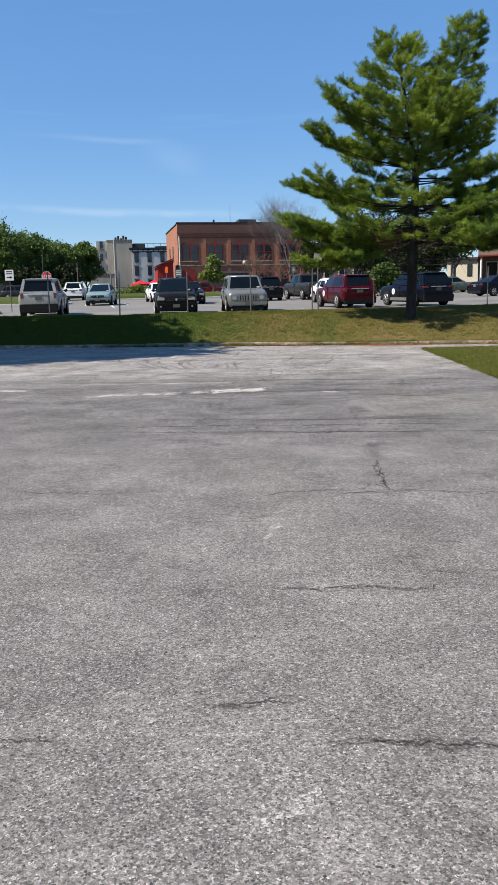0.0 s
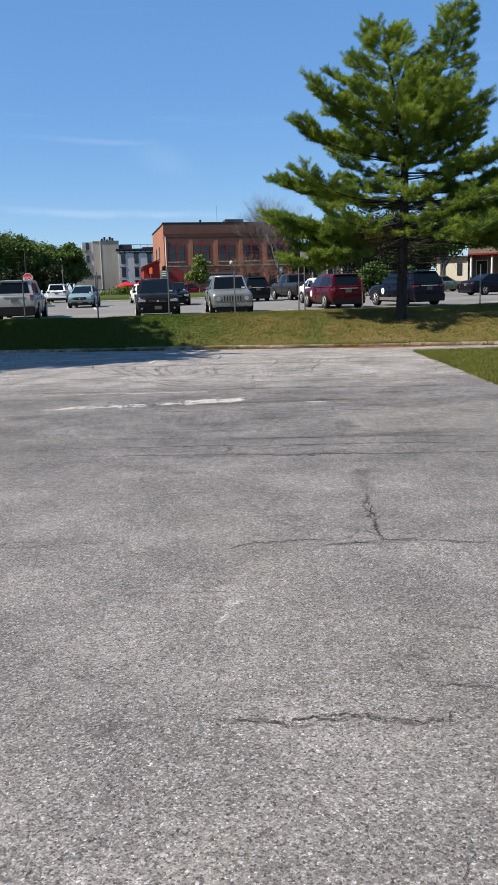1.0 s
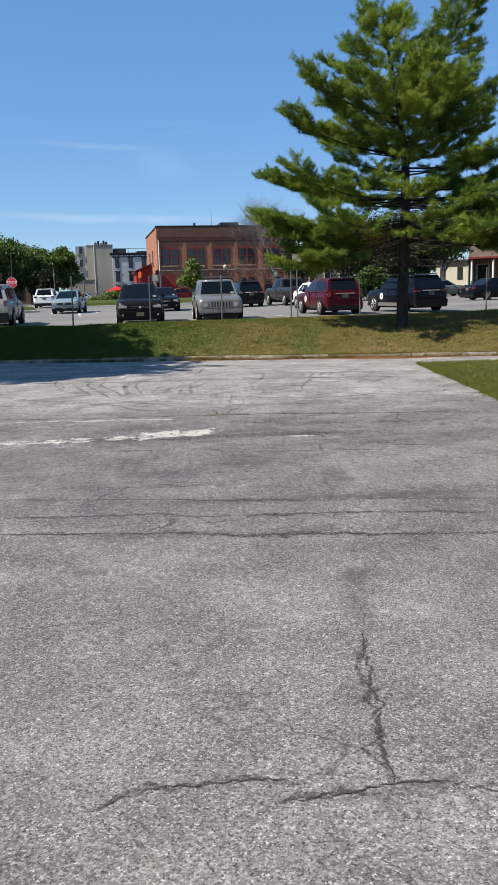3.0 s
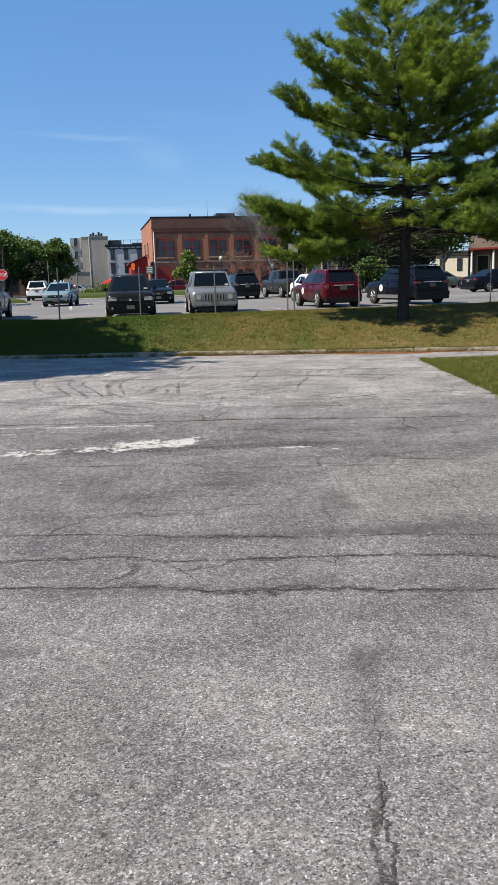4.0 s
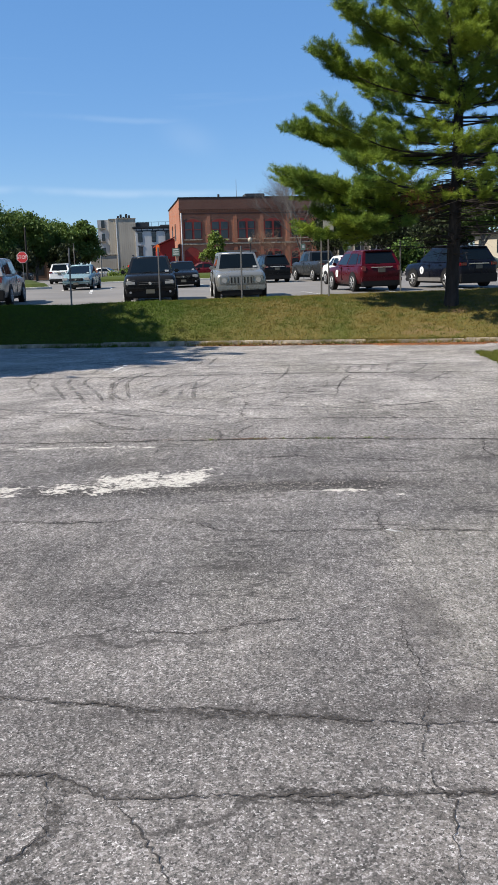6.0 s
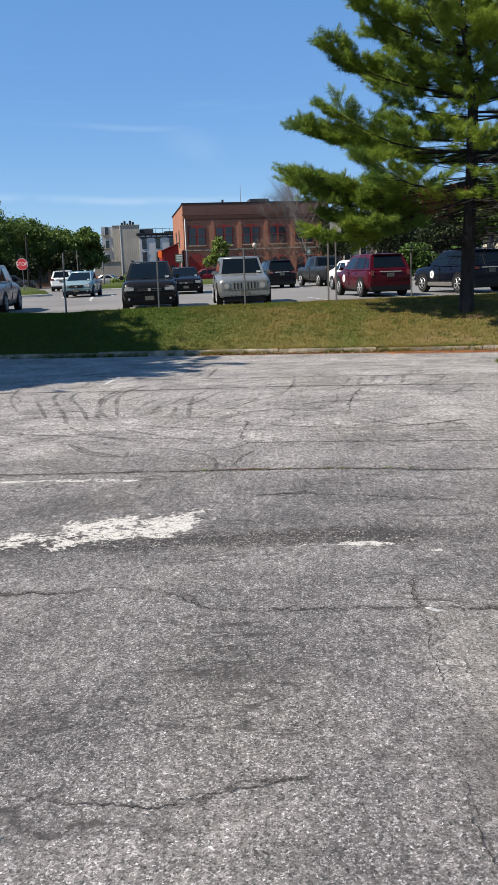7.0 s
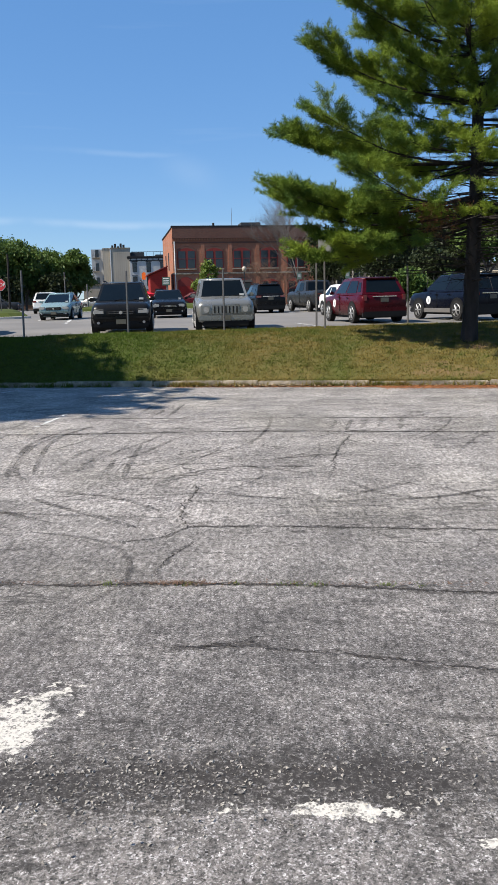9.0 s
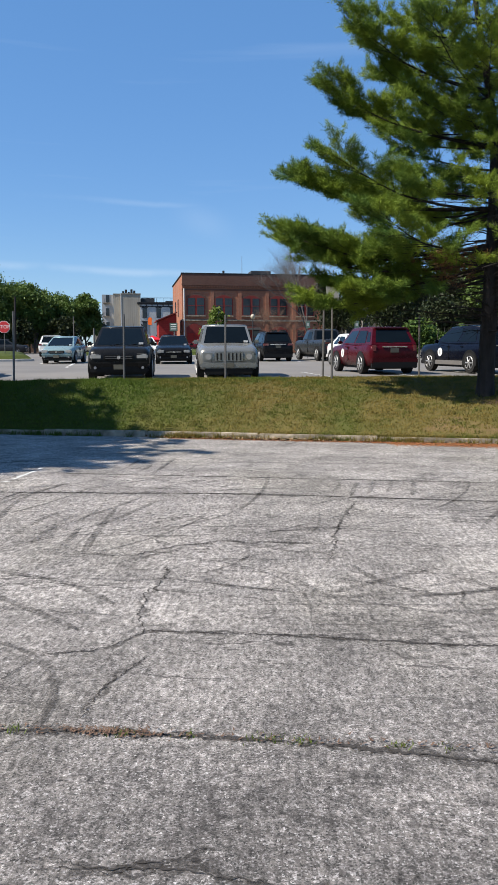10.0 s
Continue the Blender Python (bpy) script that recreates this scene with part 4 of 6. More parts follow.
def slab(name, outline, h, top, rim, label, category):
    """A raised island: concrete rim with grass or paving inside."""
    ob = thing(name, label, category, kind="structure")
    cx, cy = sum(p[0] for p in outline) / len(outline), sum(p[1] for p in outline) / len(outline)
    def ring(inset, up):
        out = []
        for x, y in outline:
            d = Vector((cx - x, cy - y, 0)).normalized() * inset
            out.append(on_lot(x + d.x, y + d.y, up))
        return out
    part("rim", loft([ring(0, -0.05), ring(0, h), ring(0.18, h + 0.01), ring(0.2, h - 0.05)], False), rim, ob)
    bm = bmesh.new()
    if top is SOIL:
        part("turf", loft([ring(0.17, h - 0.02), ring(0.6, h + 0.22), ring(1.5, h + 0.34), ring(2.6, h + 0.38)], False), SOIL, ob)
    bm.faces.new([bm.verts.new(p) for p in (ring(2.58, h + 0.38) if top is SOIL else ring(0.17, h - 0.004))])
    bmesh.ops.recalc_face_normals(bm, faces=bm.faces)
    part("top", bm, top, ob)
    return ob


slab("island", [(-40, 57.6), (-16, 58.8), (-13.7, 59.5), (-12.9, 60.4), (-13.8, 61.8), (-16.2, 65.5), (-16.2, 70), (-17, 73), (-40, 78)], 0.13, SOIL, WALKWAY, "grass island with a pale concrete edge", "island")
slab("island", [(-13, 70.5), (-2, 72.5), (0, 74), (-1, 80), (-14, 78)], 0.13, SOIL, WALKWAY, "grass strip with a concrete edge beyond the cars", "island")
slab("walkway", [(-45, 44), (-15.6, 45.0), (-15.2, 46.2), (-18.5, 56), (-45, 56)], 0.13, WALKWAY, CONCRETE, "pale concrete pavement at the lot entrance", "walkway")
slab("island", [(-40, 37.5), (-13.2, 39.5), (-12.3, 40.5), (-13.0, 43), (-40, 43.5)], 0.14, SOIL, CONCRETE, "grass verge with a concrete kerb at the lot entrance", "island")


# ---- cars ----
SHAPES = {
    # along the length from the nose: (share, half-width share, bottom, top) of the body; then cowl, roof start, roof end, tail of the cabin; belt; roof width
    "suv": dict(body=[(0.0, 0.84, 0.27, 0.47), (0.012, 0.92, 0.20, 0.54), (0.05, 0.97, 0.17, 0.585), (0.15, 0.99, 0.15, 0.60), (0.28, 1.0, 0.15, 0.625),
                      (0.6, 1.0, 0.15, 0.625), (0.9, 0.99, 0.16, 0.63), (0.97, 0.96, 0.18, 0.62), (0.995, 0.90, 0.22, 0.58), (1.0, 0.84, 0.28, 0.5)],
                cabin=(0.235, 0.425, 0.90, 0.985), belt=0.62, roof=0.74, wheel=0.355, axles=(0.19, 0.80)),
    "boxy": dict(body=[(0.0, 0.88, 0.22, 0.48), (0.01, 0.94, 0.18, 0.53), (0.045, 0.97, 0.16, 0.565), (0.15, 0.99, 0.15, 0.60), (0.29, 1.0, 0.15, 0.635),
                       (0.6, 1.0, 0.16, 0.63), (0.93, 1.0, 0.16, 0.63), (0.985, 0.97, 0.18, 0.62), (0.997, 0.93, 0.22, 0.58), (1.0, 0.88, 0.28, 0.5)],
                 cabin=(0.27, 0.385, 0.94, 0.99), belt=0.625, roof=0.78, wheel=0.36, axles=(0.175, 0.795)),
    "sedan": dict(body=[(0.0, 0.70, 0.28, 0.45), (0.012, 0.82, 0.20, 0.52), (0.06, 0.93, 0.14, 0.57), (0.16, 0.98, 0.13, 0.62), (0.30, 1.0, 0.13, 0.66),
                        (0.6, 1.0, 0.13, 0.67), (0.84, 0.98, 0.14, 0.70), (0.95, 0.94, 0.17, 0.69), (0.992, 0.86, 0.22, 0.62), (1.0, 0.80, 0.28, 0.52)],
                  cabin=(0.28, 0.45, 0.70, 0.87), belt=0.63, roof=0.72, wheel=0.325, axles=(0.19, 0.785)),
    "hatch": dict(body=[(0.0, 0.66, 0.26, 0.42), (0.012, 0.78, 0.18, 0.47), (0.06, 0.92, 0.12, 0.54), (0.15, 0.98, 0.12, 0.60), (0.26, 1.0, 0.12, 0.65),
                        (0.6, 1.0, 0.12, 0.66), (0.88, 0.98, 0.14, 0.68), (0.97, 0.94, 0.17, 0.68), (0.995, 0.88, 0.22, 0.62), (1.0, 0.82, 0.28, 0.5)],
                  cabin=(0.20, 0.44, 0.74, 0.975), belt=0.62, roof=0.72, wheel=0.315, axles=(0.2, 0.80)),
    "pickup": dict(body=[(0.0, 0.80, 0.28, 0.52), (0.01, 0.88, 0.23, 0.60), (0.04, 0.96, 0.19, 0.63), (0.12, 0.99, 0.18, 0.65), (0.26, 1.0, 0.18, 0.665),
                         (0.6, 1.0, 0.18, 0.665), (0.9, 1.0, 0.19, 0.67), (0.985, 0.98, 0.2, 0.665), (0.997, 0.95, 0.23, 0.64), (1.0, 0.92, 0.3, 0.58)],
                   cabin=(0.25, 0.345, 0.60, 0.645), belt=0.64, roof=0.80, wheel=0.40, axles=(0.175, 0.785)),
}


def panel(bm, quad, inset, lift):
    """A thin pane let into a four-sided face; inset is (left, right, bottom, top) shares."""
    a, b, c, d = [Vector(p) for p in quad]      # lower left, lower right, upper right, upper left
    l, r, lo, up = inset
    def at(u, v):
        return a.lerp(b, u).lerp(d.lerp(c, u), v)
    n = (b - a).cross(d - a).normalized()
    p = [at(l, lo), at(1 - r, lo), at(1 - r, 1 - up), at(l, 1 - up)]
    loft([[q - n * 0.01 for q in p], [q + n * lift for q in p]], True, bm)
    return bm


def wheel(parent, x, y, r, side, width=0.21):
    w = part("wheel", disc((0, 0, 0), (1, 0, 0), r, width, 24, 0.03), TYRE, parent, smooth=False)
    w.matrix_basis = pose(x, y, r)
    rim = disc((side * (width / 2 - 0.012), 0, 0), (1, 0, 0), r * 0.63, 0.05, 20, 0.01)
    part("rim", rim, PLASTIC, w)
    bm = bmesh.new()
    for i in range(6):
        a = i * math.pi / 3
        u = Vector((0, math.cos(a), math.sin(a)))
        c = Vector((side * (width / 2 + 0.004), 0, 0))
        rod(c + u * r * 0.08, c + u * r * 0.60, r * 0.10, r * 0.07, 5, bm)
    disc((side * (width / 2 + 0.006), 0, 0), (1, 0, 0), r * 0.16, 0.03, 12, 0, bm)
    for i in range(20):
        a, b = i * math.pi / 10, (i + 1) * math.pi / 10
        c = Vector((side * (width / 2 + 0.004), 0, 0))
        rod(c + Vector((0, math.cos(a), math.sin(a))) * r * 0.64, c + Vector((0, math.cos(b), math.sin(b))) * r * 0.64, r * 0.035, None, 4, bm)
    part("spokes", bm, ALLOY, w, "bright alloy spokes")
    return w


def car(name, label, category, x, y, heading, shape, L, W, H, paint, grille="bars", cladding=False, rails=False, badge=False, tall_lamps=False):
    """A parked car; its nose points along -y before it is turned by heading."""
    s = SHAPES[shape]
    slope = math.degrees(math.atan(0.029))
    root = thing(name, label, category, Matrix.Translation(on_lot(x, y)) @ pose(0, 0, 0, slope) @ pose(0, 0, 0, 0, 0, heading), "parked cars")
    col = PAINTS[paint]
    hw = W / 2
    Y = lambda f: (f - 0.5) * L
    rings = []
    for f, w, zb, zt in s["body"]:
        w, zb, zt = hw * w, zb * H, zt * H
        half = [(0.70 * w, zb), (0.93 * w, zb + 0.04), (0.985 * w, zb + 0.35 * (zt - zb)), (w, zb + 0.62 * (zt - zb)), (0.975 * w, zb + 0.86 * (zt - zb)), (0.90 * w, zt - 0.015), (0.80 * w, zt + 0.005), (0.4 * w, zt + 0.025)]
        rings.append([(a, Y(f), z) for a, z in half] + [(-a, Y(f), z) for a, z in half[::-1]])
    body = part("body", loft(rings), col, root, smooth=True)
    # cabin
    c0, r0, r1, c1 = [Y(f) for f in s["cabin"]]
    zb, zr, bw, rw = s["belt"] * H, H - 0.045, hw * 0.94, hw * s["roof"]
    base = [(-bw * 0.93, c0, zb), (bw * 0.93, c0, zb), (bw, (c0 + c1) / 2, zb), (bw * 0.95, c1, zb), (-bw * 0.95, c1, zb), (-bw, (c0 + c1) / 2, zb)]
    top = [(-rw * 0.93, r0, zr - 0.02), (rw * 0.93, r0, zr - 0.02), (rw, (r0 + r1) / 2, zr), (rw * 0.94, r1, zr - 0.02), (-rw * 0.94, r1, zr - 0.02), (-rw, (r0 + r1) / 2, zr)]
    part("cabin", loft([base, top]), col, root)
    roof = [[(p[0] * k, r0 + (p[1] - r0) * 1.0 + (0.12 if p[1] < (r0 + r1) / 2 - 0.1 else -0.06 if p[1] > (r0 + r1) / 2 + 0.1 else 0) * (1 - k) * 8, p[2] + up) for p in top] for k, up in ((1.0, -0.012), (0.995, 0.012), (0.93, 0.038), (0.6, 0.052))]
    part("roof", loft(roof), col, root, smooth=True)
    part("windshield", panel(bmesh.new(), (base[0], base[1], top[1], top[0]), (0.055, 0.055, 0.06, 0.05), 0.008), CAR_GLASS, root, "dark windscreen")
    part("rear_window", panel(bmesh.new(), (base[3], base[4], top[4], top[3]), (0.09, 0.09, 0.14, 0.10), 0.008), CAR_GLASS, root, "dark rear window")
    for side in (-0.42, 0.18):
        a, b = Vector((side * bw, c0 - 0.01, zb + 0.015)), Vector((side * bw + 0.42, c0 + 0.10 * (r0 - c0) + 0.02, zb + 0.10 * (zr - zb) + 0.02))
        part("wiper", rod(a, b, 0.010, 0.007, 5), PLASTIC, root)
    if shape in ("suv", "boxy"):
        part("roof_spoiler", block(-rw * 0.86, rw * 0.86, r1 - 0.10, r1 + 0.09, zr - 0.03, zr + 0.012, 0.02), col, root)
        part("rear_wiper", rod((-0.02, c1 - 0.03, zb + 0.05), (0.34, c1 - 0.055, zb + 0.10), 0.010, 0.007, 5), PLASTIC, root)
    part("mirror_inside", block(-0.09, 0.09, r0 - 0.06, r0 - 0.03, zr - 0.13, zr - 0.07, 0.012), PLASTIC, root)
    for side in (1, -1):
        front = [base[1], base[2], top[2], top[1]] if side > 0 else [base[5], base[0], top[0], top[5]]
        back = [base[2], base[3], top[3], top[2]] if side > 0 else [base[4], base[5], top[5], top[4]]
        near, far = ((0.17, 0.04, 0.10, 0.15), (0.04, 0.36, 0.10, 0.15))
        if side < 0:
            near, far = (0.04, 0.17, 0.10, 0.15), (0.36, 0.04, 0.10, 0.15)
        part("side_window", panel(bmesh.new(), front, near, 0.008), CAR_GLASS, root)
        part("side_window", panel(bmesh.new(), back, far, 0.008), CAR_GLASS, root)
        if shape in ("suv", "boxy"):
            q = (0.70, 0.10, 0.16, 0.24) if side > 0 else (0.10, 0.70, 0.16, 0.24)
            part("quarter_window", panel(bmesh.new(), back, q, 0.007), CAR_GLASS, root)
        mir = block(side * (hw - 0.06), side * (hw + 0.13), c0 + 0.30, c0 + 0.41, zb + 0.01, zb + 0.135, 0.04)
        part("mirror", mir, PLASTIC if paint in ("tan",) else col, root)
        for f in (0.46, 0.66):
            part("door_handle", block(side * (hw - 0.01), side * (hw + 0.025), Y(f), Y(f) + 0.16, zb - 0.12, zb - 0.085, 0.01), col if paint != "silver" else PLASTIC, root)
        seam = block(side * (hw - 0.02), side * (hw + 0.004), Y(0.49) - 0.006, Y(0.49) + 0.006, 0.32 * H * 0.8, zb - 0.02)
        part("door_seam", seam, PLASTIC, root)
        # wheels and arches
        for f in s["axles"]:
            r = s["wheel"]
            arch = disc((side * (hw - 0.03), Y(f), r + 0.015), (1, 0, 0), r + (0.085 if cladding else 0.055), 0.085, 24, 0.01)
            bmesh.ops.bisect_plane(arch, geom=arch.verts[:] + arch.edges[:] + arch.faces[:], plane_co=(0, 0, 0.16 * H), plane_no=(0, 0, -1), clear_outer=True)
            part("wheel_arch", arch, PLASTIC, root)
            wheel(root, side * (hw - 0.092), Y(f), r, side)
        if cladding:
            part("sill", block(side * (hw - 0.05), side * (hw + 0.012), Y(s["axles"][0]) + 0.42, Y(s["axles"][1]) - 0.42, 0.15 * H, 0.15 * H + 0.17, 0.02), PLASTIC if paint != "navy" else STEEL, root)
        if rails:
            part("roof_rail", rod((side * rw * 0.88, r0 + 0.25, H + 0.035), (side * rw * 0.88, r1 - 0.1, H + 0.03), 0.022, None, 6), PLASTIC, root)
        # lamps
        fz = (0.405 if grille == "slots" else 0.435) * H
        if grille == "slots":
            part("headlight", disc((side * hw * 0.66, Y(0.0) - 0.005, fz), (0, 1, 0), 0.088, 0.06, 20, 0.012), LAMP_CLEAR, root)
            part("headlight_frame", block(side * hw * 0.50, side * hw * 0.85, Y(0) - 0.01, Y(0.03), fz - 0.13, fz + 0.13, 0.02), col, root)
        else:
            part("headlight", block(side * hw * 0.52, side * hw * 0.90, Y(0.0) - 0.03, Y(0.07), fz - 0.075, fz + 0.085, 0.035), LAMP_CLEAR, root)
        part("fog_light", disc((side * hw * 0.74, Y(0.0) + 0.02, 0.245 * H), (0, 1, 0), 0.04, 0.10, 14, 0.01), ALLOY, root)
        tz = 0.56 * H
        if tall_lamps:
            tl = block(side * hw * 0.70, side * hw * 0.885, Y(1) - 0.10, Y(1) + 0.010, tz - 0.14, tz + 0.09, 0.03)
        else:
            tl = block(side * hw * 0.58, side * hw * 0.93, Y(1) - 0.16, Y(1) + 0.006, tz - 0.07, tz + 0.07, 0.03)
        part("tail_light", tl, LAMP_RED, root)
        if badge:
            c = Vector((side * (hw * 1.0 + 0.004), Y(0.36), 0.43 * H))
            b = part("door_emblem", disc(c, (1, 0, 0), 0.155, 0.012, 24), SIGN_WHITE, root, "round white door emblem")
            part("emblem_core", block(c.x - 0.009 if side > 0 else c.x - 0.009, c.x + 0.009, c.y - 0.045, c.y + 0.045, c.z - 0.07, c.z + 0.07, 0.006), SIGN_BACK, b)
    # front
    zg = (0.40 if grille == "slots" else 0.425) * H
    if grille == "slots":
        part("grille", block(-hw * 0.48, hw * 0.48, Y(0) - 0.02, Y(0.03), zg - 0.14, zg + 0.15, 0.02), col, root)
        for i in range(7):
            gx = (i - 3) * hw * 0.125
            part("grille_slot", block(gx - 0.032, gx + 0.032, Y(0) - 0.026, Y(0.02), zg - 0.11, zg + 0.12, 0.01), PLASTIC, root)
        part("lower_intake", block(-hw * 0.78, hw * 0.78, Y(0) - 0.03, Y(0.03), 0.09 * H, 0.205 * H, 0.03), PLASTIC, root)
        part("bumper", block(-hw * 0.93, hw * 0.93, Y(0) - 0.06, Y(0.05), 0.20 * H, 0.30 * H, 0.04), col, root)
    else:
        g = part("grille", block(-hw * 0.48, hw * 0.48, Y(0) - 0.05, Y(0.03), zg - 0.075, zg + 0.075, 0.025), PLASTIC, root)
        for i in range(2):
            part("grille_bar", block(-hw * 0.42, hw * 0.42, Y(0) - 0.06, Y(0), zg - 0.035 + i * 0.055, zg - 0.022 + i * 0.055, 0.005), CHROME if paint in ("black",) else STEEL, g)
        part("emblem", disc((0, Y(0) - 0.058, zg), (0, 1, 0), 0.05, 0.02, 16), CHROME, root)
        part("lower_intake", block(-hw * 0.62, hw * 0.62, Y(0) - 0.0, Y(0.03), 0.18 * H, 0.28 * H, 0.03), PLASTIC, root)
        part("bumper", block(-hw * 0.93, hw * 0.93, Y(0) - 0.035, Y(0.05), 0.295 * H, 0.375 * H, 0.04), col, root)
        part("valance", block(-hw * 0.9, hw * 0.9, Y(0) + 0.01, Y(0.06), 0.15 * H, 0.25 * H, 0.03), PLASTIC, root)
    part("number_plate", block(-0.15, 0.15, Y(0) - 0.085, Y(0) - 0.05, 0.215 * H, 0.215 * H + 0.14, 0.006), PLATE, root)
    # tail
    part("rear_bumper", block(-hw * 0.92, hw * 0.92, Y(1) - 0.08, Y(1) + 0.06, 0.22 * H, 0.345 * H, 0.03), PLASTIC if cladding or paint in ("tan",) else col, root)
    part("rear_valance", block(-hw * 0.9, hw * 0.9, Y(1) - 0.10, Y(1) + 0.066, 0.13 * H, 0.275 * H, 0.03), PLASTIC, root)
    rp = part("number_plate", block(-0.15, 0.15, Y(1) + 0.004, Y(1) + 0.02, 0.455 * H, 0.455 * H + 0.15, 0.006), PLATE, root)
    part("tailgate_trim", block(-hw * 0.5, hw * 0.5, Y(1) - 0.01, Y(1) + 0.018, 0.565 * H, 0.585 * H, 0.006), CHROME if paint != "tan" else col, root)
    part("underbody", block(-hw * 0.8, hw * 0.8, Y(0.05), Y(0.95), 0.11 * H, 0.2 * H, 0.03), PLASTIC, root)
    if shape in ("suv", "boxy", "pickup"):
        part("antenna", rod((hw * 0.3, r1 - 0.25, H), (hw * 0.3, r1 - 0.05, H + 0.16), 0.006, 0.003, 5), PLASTIC, root)
    if shape == "pickup":
        part("bed_liner", block(-hw * 0.86, hw * 0.86, c1 + 0.04, Y(0.975), 0.5 * H, 0.676 * H, 0.02), PLASTIC, root)
    part("inspection_sticker", block(bw * 0.62, bw * 0.78, c0 + 0.02, c0 + 0.05, zb + 0.05, zb + 0.11), SIGN_WHITE, root)
    return root


car("suv", "silver boxy off-road SUV with a seven-slot grille", "car", -0.13, 38.2, 6, "boxy", 4.40, 1.84, 1.68, "silver", "slots")
car("suv", "dark charcoal compact SUV parked nose to the bank", "car", -3.26, 37.15, 7, "suv", 4.42, 1.82, 1.62, "charcoal", rails=True)
car("sedan", "black saloon with a chrome grille facing the bank", "car", -3.80, 55.0, 7, "sedan", 4.80, 1.83, 1.46, "black")
car("hatchback", "pale ice-blue hatchback standing in the aisle", "car", -9.95, 56.2, 3, "hatch", 4.48, 1.72, 1.46, "ice")
car("suv", "white SUV in the lane, seen from behind", "car", -16.1, 77.0, 186, "suv", 4.60, 1.84, 1.66, "white")
car("suv", "warm silver boxy SUV parked facing away", "car", -9.45, 38.2, 187, "boxy", 4.44, 1.81, 1.72, "tan", tall_lamps=True)
car("suv", "deep red SUV with a round white door emblem", "car", 5.05, 41.6, 193, "suv", 4.42, 1.81, 1.62, "maroon", badge=True, tall_lamps=True)
car("suv", "blue-black SUV with silver sills and white door emblem", "car", 8.75, 42.0, 199, "suv", 4.45, 1.84, 1.66, "navy", cladding=True, badge=True, rails=True)
car("pickup", "dark grey crew-cab pickup parked facing away", "pickup", 4.55, 60.6, 196, "pickup", 5.60, 1.95, 1.84, "grey")
car("sedan", "white saloon partly hidden behind the red SUV", "car", 5.40, 50.0, 12, "sedan", 4.50, 1.77, 1.47, "white")
car("suv", "black SUV parked facing the brick building", "car", 1.35, 59.8, 192, "suv", 4.60, 1.83, 1.68, "black", rails=True)
car("sedan", "sage green saloon parked by the cream house", "car", 18.9, 74.5, 100, "sedan", 4.60, 1.78, 1.45, "sage")
car("sedan", "blue-black saloon seen from behind beside the aisle", "car", 18.6, 58.8, 108, "sedan", 4.75, 1.82, 1.46, "navy")
car("sedan", "maroon saloon parked in front of the brick building", "car", -4.2, 86.0, 80, "sedan", 4.60, 1.80, 1.46, "maroon")
car("suv", "dark grey SUV in the shade of the street trees", "car", -27.0, 98.0, 95, "suv", 4.60, 1.82, 1.66, "grey")
car("sedan", "black saloon in the shade of the street trees", "car", -32.5, 97.0, 95, "sedan", 4.60, 1.80, 1.46, "black")
car("sedan", "silver saloon parked by the far low wall", "car", -19.0, 112.0, 80, "sedan", 4.60, 1.80, 1.46, "silver")
car("sedan", "white saloon behind the charcoal SUV", "car", -6.6, 62.5, 14, "sedan", 4.60, 1.80, 1.44, "white")


# ---- posts and signs ----
def u_post(parent, x, y, z0, z1, r=0.026, lean=0.0):
    """A folded steel post with a hat-shaped section."""
    o = [(-r, 0.018), (-r * 0.6, 0.018), (-r * 0.45, -0.02), (r * 0.45, -0.02), (r * 0.6, 0.018), (r, 0.018), (r, 0.022), (-r, 0.022)]
    bm = loft([[(x + a + lean * (z - z0), y + b, z) for a, b in o] for z in (z0, z1)])
    return part("post", bm, STEEL, parent)


for x, h, lean in ((-7.75, 1.72, 0.0), (-4.9, 1.70, 0.02), (-2.3, 1.60, 0.01), (0.19, 1.60, 0.005), (2.68, 1.9, 0.01), (5.25, 1.62, -0.01), (10.2, 1.6, 0.0)):
    y = max(post_y(x), kerb_y(x) + 1.4) + 0.12
    ob = thing("sign_post", "bare galvanised steel post at the top of the bank", "post", group="posts along the bank")
    u_post(ob, x, y, berm_z(x, y) - 0.2, berm_z(x, y) + h, lean=lean)
x = 2.88
y = post_y(x) - 0.35
ob = thing("sign_post", "steel post with a blank grey sign back", "sign", group="posts along the bank")
z = berm_z(x, y)
u_post(ob, x, y, z - 0.2, z + 2.35)
part("sign_panel", block(x - 0.16, x + 0.16, y - 0.035, y - 0.028, z + 1.92, z + 2.35, 0.002), SIGN_BACK, ob)


def octagon(r):
    return [(r * math.cos(radians(22.5 + 45 * i)), r * math.sin(radians(22.5 + 45 * i))) for i in range(8)]


def words(text, size, m, material, parent, name="lettering"):
    cu = bpy.data.curves.new(name, "FONT")
    cu.body, cu.size, cu.align_x, cu.align_y, cu.extrude = text, size, "CENTER", "CENTER", 0.002
    tmp = bpy.data.objects.new(name, cu)
    me = bpy.data.meshes.new_from_object(tmp)
    bpy.data.objects.remove(tmp)
    me.materials.append(material)
    ob = new(name, me)
    ob.parent, ob.matrix_basis = parent, m
    return ob


